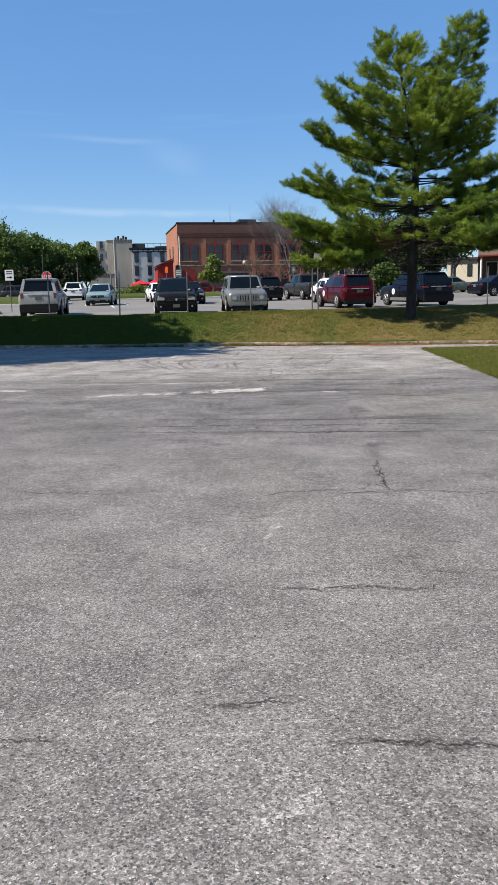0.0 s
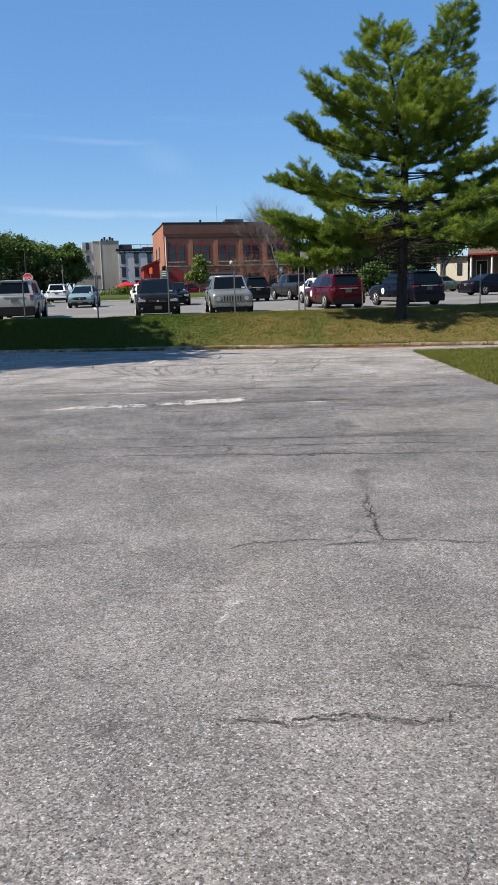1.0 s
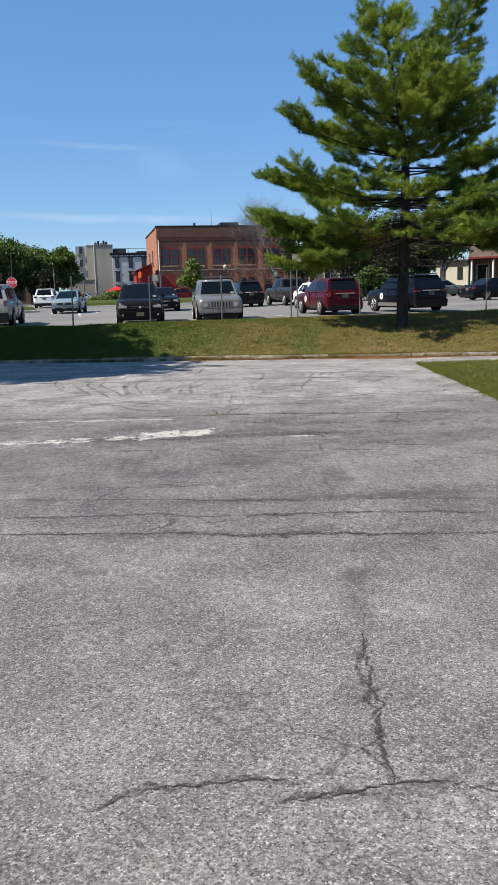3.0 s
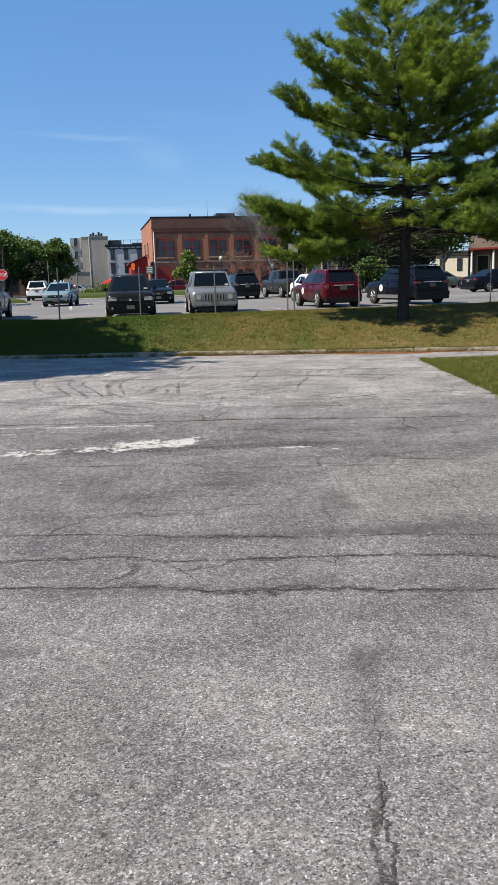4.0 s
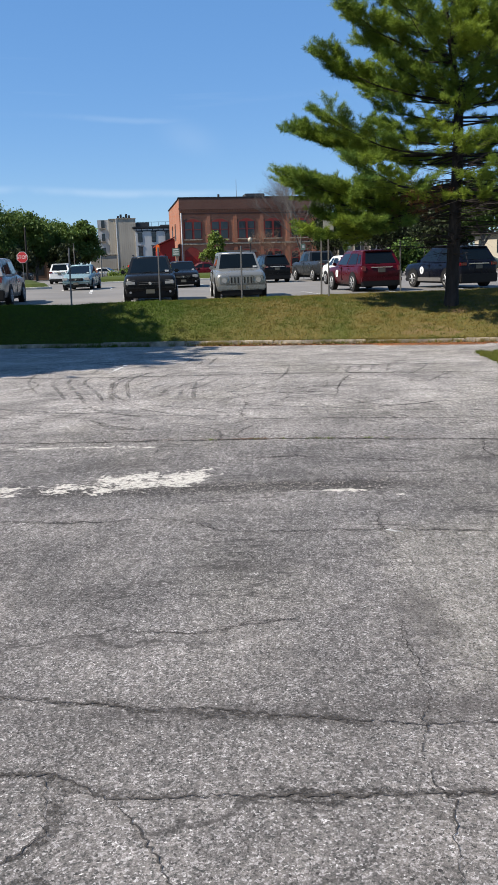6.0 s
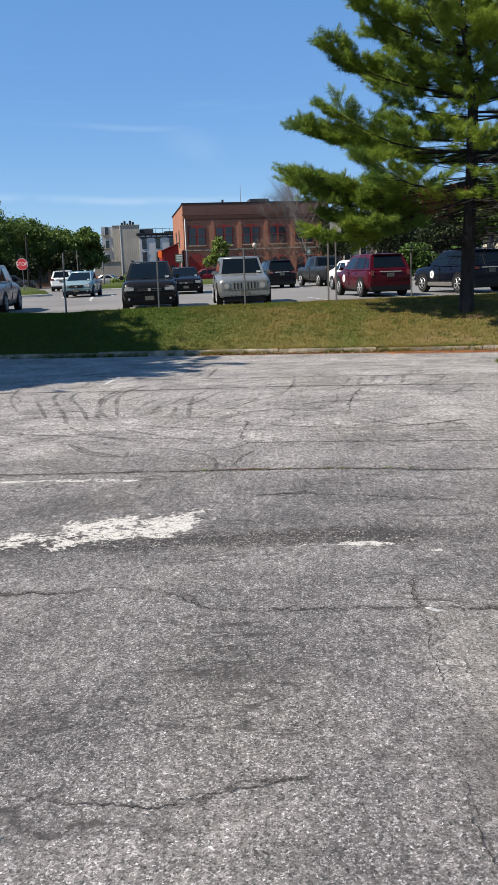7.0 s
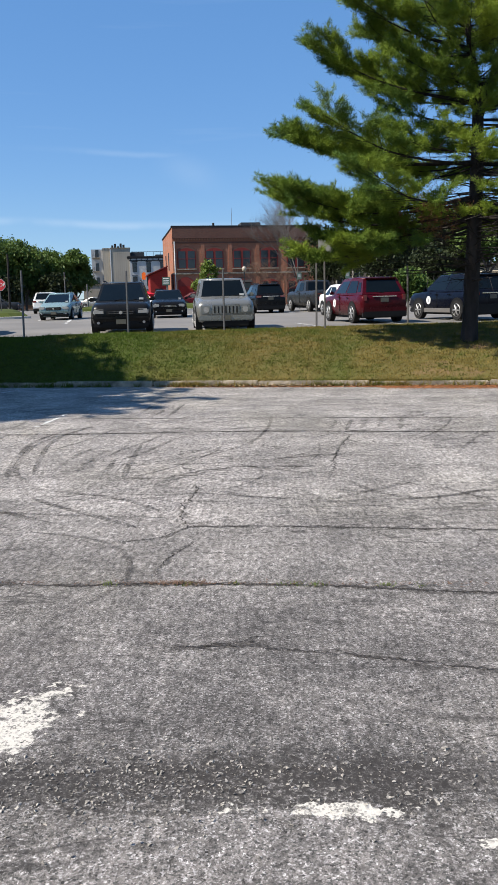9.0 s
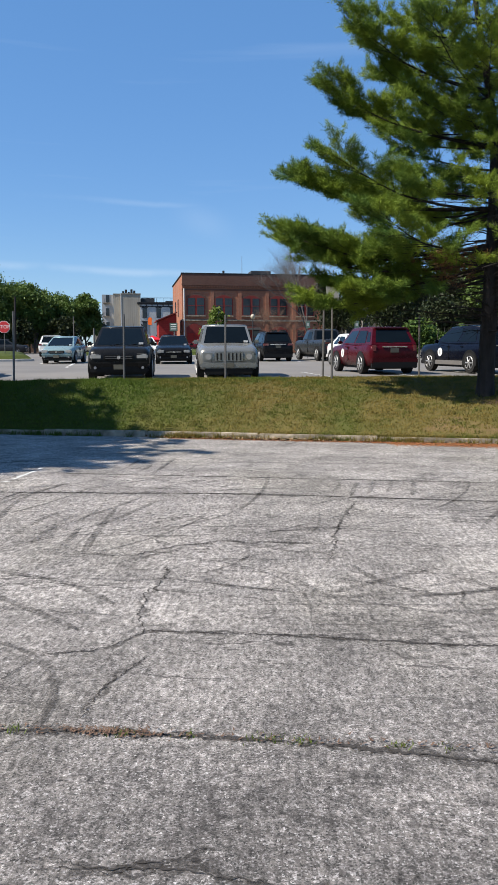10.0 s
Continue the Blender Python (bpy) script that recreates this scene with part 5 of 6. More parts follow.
p = on_lot(-14.75, 60.6)
stop = thing("stop_sign", "red octagonal stop sign on a steel post", "sign", Matrix.Translation(p))
u_post(stop, 0, 0.03, -0.1, 2.45)
part("sign_panel", prism([(a, b + 2.06) for a, b in octagon(0.385)], -0.008, 0.0), SIGN_WHITE, stop)
part("sign_face", prism([(a, b + 2.06) for a, b in octagon(0.362)], -0.012, -0.008), SIGN_RED, stop, "red octagon face")
words("STOP", 0.30, pose(0, -0.0145, 2.06, 90), SIGN_WHITE, stop)
for x, y, z, w, h, lab in ((-13.0, 45.0, 2.0, 0.48, 0.58, "white sign with dark writing and an arrow"),):
    ob = thing("street_sign", lab, "sign", Matrix.Translation(on_lot(x, y)))
    u_post(ob, 0, 0.03, -0.1, z + 0.3)
    part("sign_panel", block(-w / 2, w / 2, -0.006, 0.0, z - h / 2, z + h / 2, 0.002), SIGN_WHITE, ob)
    for i in range(2):
        part("writing_bar", block(-w * 0.34, w * 0.34, -0.012, -0.008, z + h * (0.30 - 0.2 * i), z + h * (0.38 - 0.2 * i)), INK, ob)
    part("arrow", prism([(-w * 0.32, z - h * 0.25), (w * 0.1, z - h * 0.25), (w * 0.1, z - h * 0.34), (w * 0.34, z - h * 0.2), (w * 0.1, z - h * 0.06), (w * 0.1, z - h * 0.15), (-w * 0.32, z - h * 0.15)], -0.012, -0.008), INK, ob)

ob = thing("street_sign", "green direction sign with pale writing on a steel post", "sign", Matrix.Translation(on_lot(-6.15, 75)))
u_post(ob, 0.06, 0.03, 0, 2.6, 0.07)
part("sign_panel", block(-0.31, 0.31, -0.02, 0, 1.95, 2.6, 0.01), SIGN_GREEN, ob)
for i in range(3):
    part("writing_bar", block(-0.22, 0.22, -0.03, -0.022, 2.1 + i * 0.17, 2.16 + i * 0.17), SIGN_WHITE, ob)
ob = thing("work_sign", "orange sign panel on a slim steel post", "sign", Matrix.Translation(on_lot(-5.8, 60)))
u_post(ob, 0, 0.03, 0, 2.4)
part("sign_panel", prism([(-0.10, 2.15), (0.12, 2.12), (0.14, 2.52), (0.02, 2.6), (-0.10, 2.5)], -0.012, 0.0), ORANGE, ob)
for x, y in ((3.9, 66.0), (7.2, 66.5)):
    ob = thing("parking_sign", "small dark bay sign with a pale symbol on a post", "sign", Matrix.Translation(on_lot(x, y)), group="bay signs")
    u_post(ob, 0, 0.03, 0, 2.5)
    part("sign_panel", block(-0.15, 0.15, -0.01, 0, 2.0, 2.45, 0.003), SIGN_GREEN, ob)
    part("sign_symbol", block(-0.08, 0.08, -0.016, -0.012, 2.15, 2.33, 0.002), SIGN_BACK, ob)

ob = thing("utility_pole", "dark wooden utility pole on the grass island", "pole", Matrix.Translation(on_lot(-18.2, 73.5)))
part("shaft", rod((0, 0, -0.3), (0.1, 0, 4.6), 0.09, 0.07, 10), PINE_BARK, ob)
ob = thing("street_lamp", "slim post lamp with a milky globe", "lamp", Matrix.Translation(on_lot(-0.05, 80)))
part("shaft", rod((0, 0, -0.1), (0, 0, 3.0), 0.06, 0.045, 8), DARK_TRIM, ob)
part("base", rod((0, 0, -0.1), (0, 0, 0.5), 0.13, 0.09, 8), DARK_TRIM, ob)
bm = bmesh.new()
bmesh.ops.create_uvsphere(bm, u_segments=14, v_segments=10, radius=0.2, matrix=Matrix.Translation((0, 0, 3.2)) @ Matrix.Diagonal((1, 1, 1.15, 1)))
part("globe", bm, GLOBE, ob, smooth=True)
part("finial", rod((0, 0, 3.4), (0, 0, 3.6), 0.06, 0.01, 8), DARK_TRIM, ob)
for x, y, h in ((-12.2, 74.0, 2.2), (-23.0, 112.0, 4.6)):
    ob = thing("light_pole", "thin grey pole standing among the far trees", "pole", Matrix.Translation(on_lot(x, y)))
    part("shaft", rod((0, 0, -0.1), (0, 0, h), 0.07, 0.05, 8), STEEL, ob)


# ---- trees ----
def tube(points, radii, n, out):
    """Adds a tapered limb along points to the list of triangles."""
    p = [np.array(q, float) for q in points]
    rings = []
    for i, q in enumerate(p):
        d = unit(p[min(i + 1, len(p) - 1)] - p[max(i - 1, 0)])
        u = unit(np.cross(d, (0.31, 0.95, 0.05) if abs(d[1]) < 0.9 else (1.0, 0, 0)))
        v = np.cross(d, u)
        rings.append([q + radii[i] * (u * math.cos(k * 2 * math.pi / n) + v * math.sin(k * 2 * math.pi / n)) for k in range(n)])
    for a, b in zip(rings, rings[1:]):
        for k in range(n):
            m = (k + 1) % n
            out += [(a[k], a[m], b[m]), (a[k], b[m], b[k])]


def pine():
    """White pine: two leaders, tiers of long boughs with upturned tips, needles in brushes."""
    r = random.Random(11)
    g = np.random.default_rng(11)
    tree = thing("pine_tree", "tall white pine with long green boughs on the bank", "tree")
    x0, y0 = 6.08, 30.0
    base = berm_z(x0, y0)
    main = [(x0, y0, base - 0.25), (x0 + 0.02, y0, base + 0.35), (x0 + 0.06, y0, 2.7), (x0 + 0.12, y0, 4.6), (x0 + 0.12, y0, 6.0), (x0 - 0.1, y0, 7.6), (x0 - 0.4, y0, 9.2), (x0 - 0.6, y0, 10.5)]
    fork = [(x0 + 0.12, y0, 5.8), (x0 + 0.55, y0 + 0.1, 7.0), (x0 + 1.15, y0 + 0.1, 8.6), (x0 + 1.7, y0, 10.0), (x0 + 1.95, y0, 10.9)]
    trunk = []
    tube(main, [0.23, 0.185, 0.17, 0.15, 0.125, 0.08, 0.05, 0.012], 12, trunk)
    tube(fork, [0.10, 0.085, 0.06, 0.035, 0.01], 10, trunk)
    soup("trunk", np.array(trunk), PINE_BARK, tree)
    up = np.array((0, 0, 1.0))

    def stem(points, z):
        for a, b in zip(points, points[1:]):
            if a[2] <= z <= b[2]:
                return np.array(a) + (np.array(b) - np.array(a)) * (z - a[2]) / (b[2] - a[2])
        return np.array(points[-1])

    def needles(P, D, parent, material=NEEDLES, per=30):
        P, D = np.array(P), np.array(D)
        n = len(P) * per
        p = np.repeat(P, per, 0) + g.normal(0, 0.03, (n, 3))
        d = unit(np.repeat(D, per, 0) * 0.8 + g.normal(0, 0.55, (n, 3)))
        ln = g.uniform(0.07, 0.14, (n, 1))
        w = unit(np.cross(d, g.normal(0, 1, (n, 3)))) * 0.0058
        soup("needles", np.stack([p - w, p + w, p + d * ln], 1), material, parent)

    def bough(start, az, length, rise, green=1.0, tip=0.10, sag=0.045):
        d = np.array((math.cos(az), math.sin(az), 0))
        side = np.array((-d[1], d[0], 0))
        bend = r.uniform(-0.18, 0.18)
        wood, tuft_p, tuft_d, pts = [], [], [], []
        length = max(0.4, length - 0.09 * length ** 0.8)
        for i in range(9):
            f = i / 8
            z = length * (rise * f - sag * math.sin(f * math.pi) + tip * max(0, f - 0.6) ** 1.4 * 2.2)
            pts.append(start + d * length * f + side * length * bend * f * f + up * z)
        rad = 0.0085 * length + 0.006
        tube(pts, [rad * (1 - 0.88 * i / 8) for i in range(9)], 5, wood)
        k = max(6, int(length / 0.148))
        for j in range(k):
            f = min(1.0, 0.30 + 0.72 * (j + r.random() * 0.6) / k)
            i = min(7, int(f * 8))
            p = pts[i] + (pts[i + 1] - pts[i]) * (f * 8 - i)
            t = unit(pts[i + 1] - pts[i])
            s = 1 if j % 2 else -1
            sub = length * (0.38 - 0.29 * f) * r.uniform(0.5, 1.3) + 0.20
            a = radians(r.uniform(25, 70)) * s
            q = unit(t * math.cos(a) + side * math.sin(a) + up * r.uniform(-0.14, 0.34))
            end = p + q * sub
            tube([p, p + (end - p) * 0.5 - up * 0.02, end], [0.008, 0.006, 0.003], 3, wood)
            m = max(3, int(sub / 0.085))
            for e in range(m):
                h = 0.22 + 0.78 * (e + 1) / m
                if r.random() > green * (0.14 + 1.0 * f):
                    continue
                o = p + (end - p) * h
                tuft_p.append(o)
                tuft_d.append(unit(q + up * 0.4 + g.normal(0, 0.3, 3)))
                w = unit(q * 0.7 + np.cross(q, up) * r.choice((-1, 1)) * 0.7 + up * r.uniform(-0.05, 0.55))
                for b in (0.08, 0.17, 0.26)[: r.choice((1, 2, 3, 3))]:
                    tuft_p.append(o + w * b)
                    tuft_d.append(unit(w + up * 0.35 + g.normal(0, 0.2, 3)))
        for h in (0.0, 0.06, 0.12, 0.18):
            tuft_p.append(pts[-1] + unit(pts[-1] - pts[-2]) * h)
            tuft_d.append(unit(unit(pts[-1] - pts[-2]) + up * 0.5))
        limb = soup("bough", np.array(wood), PINE_BARK, tree)
        needles(tuft_p, tuft_d, limb)

    # whorls: height on the stem, height of the tips, spread to -x, to +x and in depth, boughs, share of needles
    WHORLS = ((3.75, 3.70, 4.4, 4.4, 3.6, 8, 0.65), (4.05, 4.15, 4.8, 4.6, 3.6, 8, 0.85), (4.85, 5.35, 4.65, 4.4, 3.5, 9, 1.0), (5.2, 5.6, 2.6, 4.2, 3.4, 6, 0.85), (5.65, 6.2, 2.6, 3.6, 3.0, 5, 0.85), (6.1, 7.2, 3.85, 2.9, 3.0, 8, 1.05),
              (6.55, 7.1, 2.3, 2.7, 2.6, 5, 0.85), (6.95, 7.7, 2.4, 2.6, 2.4, 5, 0.85), (7.3, 8.35, 3.2, 2.5, 2.5, 7, 1.05), (7.85, 8.6, 2.0, 2.1, 1.9, 5, 0.85), (8.3, 9.1, 2.4, 1.6, 1.9, 6, 1.05),
              (8.75, 9.4, 1.5, 1.2, 1.3, 5, 0.95), (9.2, 9.85, 1.5, 1.1, 1.2, 5, 1.05), (9.6, 10.15, 1.0, 0.9, 0.9, 5, 1.05), (9.95, 10.4, 0.8, 0.7, 0.7, 4, 1.0), (10.2, 10.6, 0.6, 0.5, 0.5, 4, 1.0))
    turn = 0.0
    for z, tip_z, left, right, deep, n, green in WHORLS:
        for i in range(n):
            az = math.pi + (turn if z > 6.2 else 0.0) + i * 2 * math.pi / n + r.uniform(-0.22, 0.22)
            zz = z + r.uniform(-0.12, 0.12)
            c, sn = math.cos(az), math.sin(az)
            full = 1.0 / math.sqrt((c / (right if c > 0 else left)) ** 2 + (sn / deep) ** 2)
            length = full * (r.uniform(0.9, 1.03) if c < -0.8 else r.uniform(0.75, 1.03))
            if z < 6.2 and sn < -0.7:
                length *= 0.5
            bough(stem(main, zz), az, length, (tip_z - z) / max(left, 0.6) * r.uniform(0.85, 1.1), green)
        turn += 0.9
    z = 6.7
    while z < 10.75:
        f = (z - 6.7) / 4.1
        for i in range(5):
            az = turn + i * 2 * math.pi / 5 + r.uniform(-0.3, 0.3)
            length = (1.8 * (1 - f) + 0.35) * r.uniform(0.7, 1.1) * (1.15 if math.cos(az) > 0 else 0.9)
            bough(stem(fork, z), az, length, 0.22 + 0.28 * f + r.uniform(-0.05, 0.08))
        turn += 1.3
        z += r.uniform(0.36, 0.46)
    # the long low boughs over the parked cars, and their partners on the other flank
    for az, zz, length, rise in ((3.12, 3.5, 4.4, -0.18), (3.38, 3.4, 3.5, -0.15), (2.85, 3.7, 3.9, -0.14), (3.02, 4.1, 4.8, 0.0), (3.28, 4.0, 4.5, -0.02), (3.10, 4.9, 4.6, 0.12),
                                 (3.2, 6.15, 3.9, 0.32), (3.2, 7.35, 3.25, 0.34), (0.1, 4.7, 4.5, 0.0), (-0.25, 4.3, 4.6, -0.03), (0.3, 5.3, 4.2, 0.08),
                                 (-0.1, 3.7, 4.2, -0.08), (-0.45, 4.0, 4.3, -0.05), (0.5, 3.9, 4.2, -0.05), (5.7, 4.6, 3.6, 0.0), (0.0, 5.8, 3.9, 0.12)):
        bough(stem(main, zz), az, length, rise)
    # bare dead twigs low on the trunk
    for i in range(90):
        zz, az = r.uniform(2.2, 5.0), r.uniform(0, 2 * math.pi)
        s = stem(main, zz)
        d = np.array((math.cos(az), math.sin(az), r.uniform(-0.12, 0.15)))
        length, dead = r.uniform(0.8, 2.8), []
        tube([s, s + d * length * 0.5, s + d * length], [0.016, 0.010, 0.004], 4, dead)
        for k in range(8):
            b = s + d * length * (0.25 + 0.1 * k)
            w = unit(d + np.array((r.gauss(0, 0.8), r.gauss(0, 0.8), r.gauss(0, 0.3))))
            tube([b, b + w * r.uniform(0.25, 0.7)], [0.006, 0.002], 3, dead)
        soup("dead_branch", np.array(dead), PINE_BARK, tree)
    # a patch of dead brown needles near the trunk
    c = np.array((x0 - 1.0, y0 - 0.6, 3.75)) + g.normal(0, 1, (140, 3)) * (0.30, 0.35, 0.25)
    needles(c, unit(g.normal(0, 1, (140, 3)) - up * 0.6), tree, NEEDLES_DEAD, 14)


pine()


def leafy(name, label, x, y, z0, height, radius, seed, material=LEAVES, leaf=0.16, count=9000, trunk_share=0.22, bark_m=GREY_BARK, squash=1.0):
    """A broad-leaved tree: trunk, forking limbs, crown of leaf clumps with gaps."""
    r = random.Random(seed)
    g = np.random.default_rng(seed)
    tree = thing(name, label, "tree", Matrix.Translation((x, y, z0)))
    wood, tips = [], []

    def grow(p, d, length, rad, level):
        d = unit(np.array(d))
        mid = p + d * length * 0.5 + g.normal(0, 0.04, 3) * length
        end = p + d * length
        tube([p, mid, end], [rad, rad * 0.8, rad * 0.62], 6 if level < 2 else 4, wood)
        if level >= 3:
            tips.append(end)
            return
        for i in range(4 if level == 0 else 3):
            a = 2 * math.pi * (i / 3.5) + r.uniform(-0.5, 0.5)
            side = unit(np.cross(d, (0.3, 0.2, 1.0)) if abs(d[2]) < 0.95 else np.array((1.0, 0, 0)))
            other = np.cross(d, side)
            tilt = r.uniform(0.45, 0.85)
            grow(end if i else p + d * length * 0.8, d * math.cos(tilt) + (side * math.cos(a) + other * math.sin(a)) * math.sin(tilt) + np.array((0, 0, 0.18)), length * r.uniform(0.62, 0.82), rad * 0.58, level + 1)

    grow(np.array((0, 0, -0.2)), (0, 0, 1), height * trunk_share, height * 0.022, 0)
    soup("trunk", np.array(wood), bark_m, tree)
    cr = height * (1 - trunk_share) / 2
    cz = height - cr
    clumps = []
    while len(clumps) < 70:
        v = g.normal(0, 1, 3)
        v = v / np.linalg.norm(v) * (0.45 + 0.5 * g.random() ** 0.5) * (1 + 0.22 * noise.noise(Vector(v * 1.3) + Vector((seed, 0, 0))))
        clumps.append(np.array((v[0] * radius * 0.85, v[1] * radius * 0.85, cz + v[2] * cr * 0.85 * squash)))
    clumps += [np.array((t[0], t[1], t[2])) for t in tips[:40]]
    C = np.array(clumps)
    c = C[g.integers(0, len(C), count)] + g.normal(0, 1, (count, 3)) * radius * np.array((0.13, 0.13, 0.10))
    d = unit(g.normal(0, 1, (count, 3)))
    u = unit(np.cross(d, g.normal(0, 1, (count, 3))))
    s = leaf * g.uniform(0.6, 1.4, (count, 1))
    a, b = c - u * s * 0.5, c + u * s * 0.5
    soup("crown", np.concatenate([np.stack([c - d * s, a, b], 1), np.stack([a, c + d * s, b], 1)]), material, tree)
    return tree


FAR = [(-38, 116, 13.2, 4.8), (-32.6, 112, 10.4, 3.4), (-28.8, 115, 9.2, 3.0), (-25.8, 119, 8.2, 2.6), (-23.6, 121, 8.4, 2.1), (-35, 128, 11.0, 4.2), (-30.5, 130, 9.6, 3.4), (-27, 133, 8.6, 2.8), (-46, 124, 14, 6.0), (-31.0, 120, 6.5, 3.0), (-34.5, 108, 6.5, 2.6)]
for i, (x, y, h, rad) in enumerate(FAR):
    leafy("street_tree", "leafy green street tree in full summer crown", x, y, lot_z(y), h, rad, 40 + i, leaf=0.17, count=15000)
leafy("street_tree", "dark green tree in the shade of taller ones", -25.0, 114, lot_z(114), 4.8, 2.2, 71, LEAVES_DARK_SHADED, 0.24, 5000)
leafy("street_tree", "dark green tree in the shade of taller ones", -29.5, 110, lot_z(110), 4.4, 2.2, 72, LEAVES_DARK_SHADED, 0.24, 5000)
leafy("young_tree", "slender young tree with bright yellow-green leaves", -3.25, 82, lot_z(82), 4.3, 1.0, 5, LEAVES_YOUNG, 0.12, 2600, 0.25)
leafy("shade_tree", "tall broad-leaved tree that shades the bank", -16.7, 23.9, 0.0, 15.0, 5.8, 9, leaf=0.34, count=64000)
# left of x = 18 the shade behind the pine is painted into the leaves
for i, (x, y, h, rad) in enumerate(((12.5, 86, 8.5, 3.6), (17.5, 92, 9.5, 4.0), (8.5, 94, 8.0, 3.2), (22.0, 96, 9.0, 3.5), (15.5, 78, 5.0, 2.2), (29, 78, 10.0, 3.6), (17.2, 80, 6.6, 1.9), (19.8, 77.6, 8.4, 2.9), (25.2, 76.5, 9.5, 3.2))):
    leafy("street_tree", "leafy tree between the car park and the houses", x, y, lot_z(y), h, rad, 60 + i, LEAVES_DARK_SHADED if x < 18 else LEAVES, leaf=0.16, count=9000, trunk_share=0.33 if x in (19.8, 25.2) else 0.22)


def bare(name, label, x, y, height, seed, material, spread=0.5, levels=6, start=0.16):
    """A tree or shrub without leaves: a mesh of forking twigs."""
    r = random.Random(seed)
    tree = thing(name, label, "tree", Matrix.Translation(on_lot(x, y)))
    out = []

    def grow(p, d, length, rad, level):
        end = p + unit(d) * length
        tube([p, end], [rad, rad * 0.7], 5 if level < 3 else 3, out)
        if level == levels:
            return
        for i in range(3 if level < 6 else 2):
            w = unit(unit(d) + np.array((r.gauss(0, spread), r.gauss(0, spread), r.gauss(0.12, spread * 0.5))))
            grow(end if i else p + unit(d) * length * 0.75, w, length * r.uniform(0.66, 0.86), rad * 0.62, level + 1)

    grow(np.array((0.0, 0, -0.1)), np.array((0, 0, 1.0)), height * start, height * 0.0065, 0)
    soup("branchwork", np.array(out), material, tree)


bare("bare_tree", "tall bare grey tree behind the brick building", 5.2, 95, 17.5, 5, GREY_BARK, 0.36, 9, 0.17)
bare("bare_tree", "russet bare shrub in front of the brick building", 1.4, 88, 6.6, 4, RUSSET_TWIG, 0.5, 7, 0.19)
bare("bare_tree", "russet bare shrub beside the brick building", 3.7, 89, 6.2, 8, RUSSET_TWIG, 0.5, 7, 0.19)


def shrub(name, label, x0, x1, y0, y1, h, seed, material, leaf=0.09, count=9000, z=None):
    g = np.random.default_rng(seed)
    ob = thing(name, label, "hedge", kind="")
    n = int((x1 - x0) * 5) + 4
    C = np.stack([g.uniform(x0, x1, n * 6), g.uniform(y0, y1, n * 6), g.uniform(0.1, 1, n * 6) ** 0.7 * h], 1)
    C[:, 2] *= 0.75 + 0.25 * np.sin(C[:, 0] * 1.7 + seed)
    c = C[g.integers(0, len(C), count)] + g.normal(0, 0.16, (count, 3))
    c[:, 2] = np.maximum(c[:, 2], 0.02) + np.array([lot_z(v) for v in c[:, 1]])
    d = unit(g.normal(0, 1, (count, 3)))
    u = unit(np.cross(d, g.normal(0, 1, (count, 3))))
    s = leaf * g.uniform(0.6, 1.4, (count, 1))
    a, b = c - u * s * 0.6, c + u * s * 0.6
    soup("leaves", np.concatenate([np.stack([c - d * s, a, b], 1), np.stack([a, c + d * s, b], 1)]), material, ob)
    stems = []
    for i in range(n):
        p = np.array((g.uniform(x0, x1), g.uniform(y0, y1), 0))
        p[2] = lot_z(p[1])
        tube([p, p + (g.normal(0, 0.15), g.normal(0, 0.15), h * 0.8)], [0.03, 0.01], 4, stems)
    soup("stems", np.array(stems), GREY_BARK, ob)


shrub("hedge", "overgrown green hedge behind the parked cars", 9.2, 14.5, 66, 68, 2.5, 1, LEAVES, 0.12, 12000)
shrub("hedge", "low green shrubs before the far white building", -13.5, -9.5, 84, 86, 1.2, 2, LEAVES_YOUNG, 0.09, 4000)


# ---- buildings ----
def town(x, y, z=None):
    return Matrix.Translation((x, y, lot_z(y) if z is None else z)) @ pose(0, 0, 0, 0, 0, TOWN)


def arch_outline(x0, x1, z0, z1, rise, n=10):
    """A window outline with a shallow arched head."""
    pts = [(x0, z0), (x1, z0)]
    for i in range(n + 1):
        f = i / n
        pts.append((x1 + (x0 - x1) * f, z1 - rise + rise * math.sin(math.pi * f)))
    return pts


def arched_window(parent, x0, x1, z0, z1, rise=0.35, face=0.0):
    w = part("window", prism(arch_outline(x0 - 0.12, x1 + 0.12, z0, z1 + 0.14, rise), face - 0.06, face + 0.12), RED_TRIM, parent, "arched window with faded red frame")
    mid = (x0 + x1) / 2
    for a, b in ((x0 - 0.02, mid - 0.13), (mid + 0.13, x1 + 0.02)):
        for lo, hi in ((z0 + 0.06, (z0 + z1) / 2 - 0.02), ((z0 + z1) / 2 + 0.04, z1 - rise * 0.55)):
            part("pane", block(a, b, face - 0.075, face - 0.03, lo, hi, 0.01), WINDOW, w)
        part("sash_bar", block(a - 0.03, b + 0.03, face - 0.09, face - 0.04, (z0 + z1) / 2 - 0.025, (z0 + z1) / 2 + 0.045, 0.008), RED_TRIM, w)
    part("sill", block(x0 - 0.2, x1 + 0.2, face - 0.18, face + 0.05, z0 - 0.14, z0, 0.02), CONCRETE, w)
    part("arch_lintel", prism([(x, z + 0.02) for x, z in arch_outline(x0 - 0.26, x1 + 0.26, z1 - rise * 0.9, z1 + 0.30, rise)][2:] + [(x0 - 0.12, z1 - rise * 0.7), (x1 + 0.12, z1 - rise * 0.7)], face - 0.045, face + 0.05), BRICK_DARK, w)
    return w


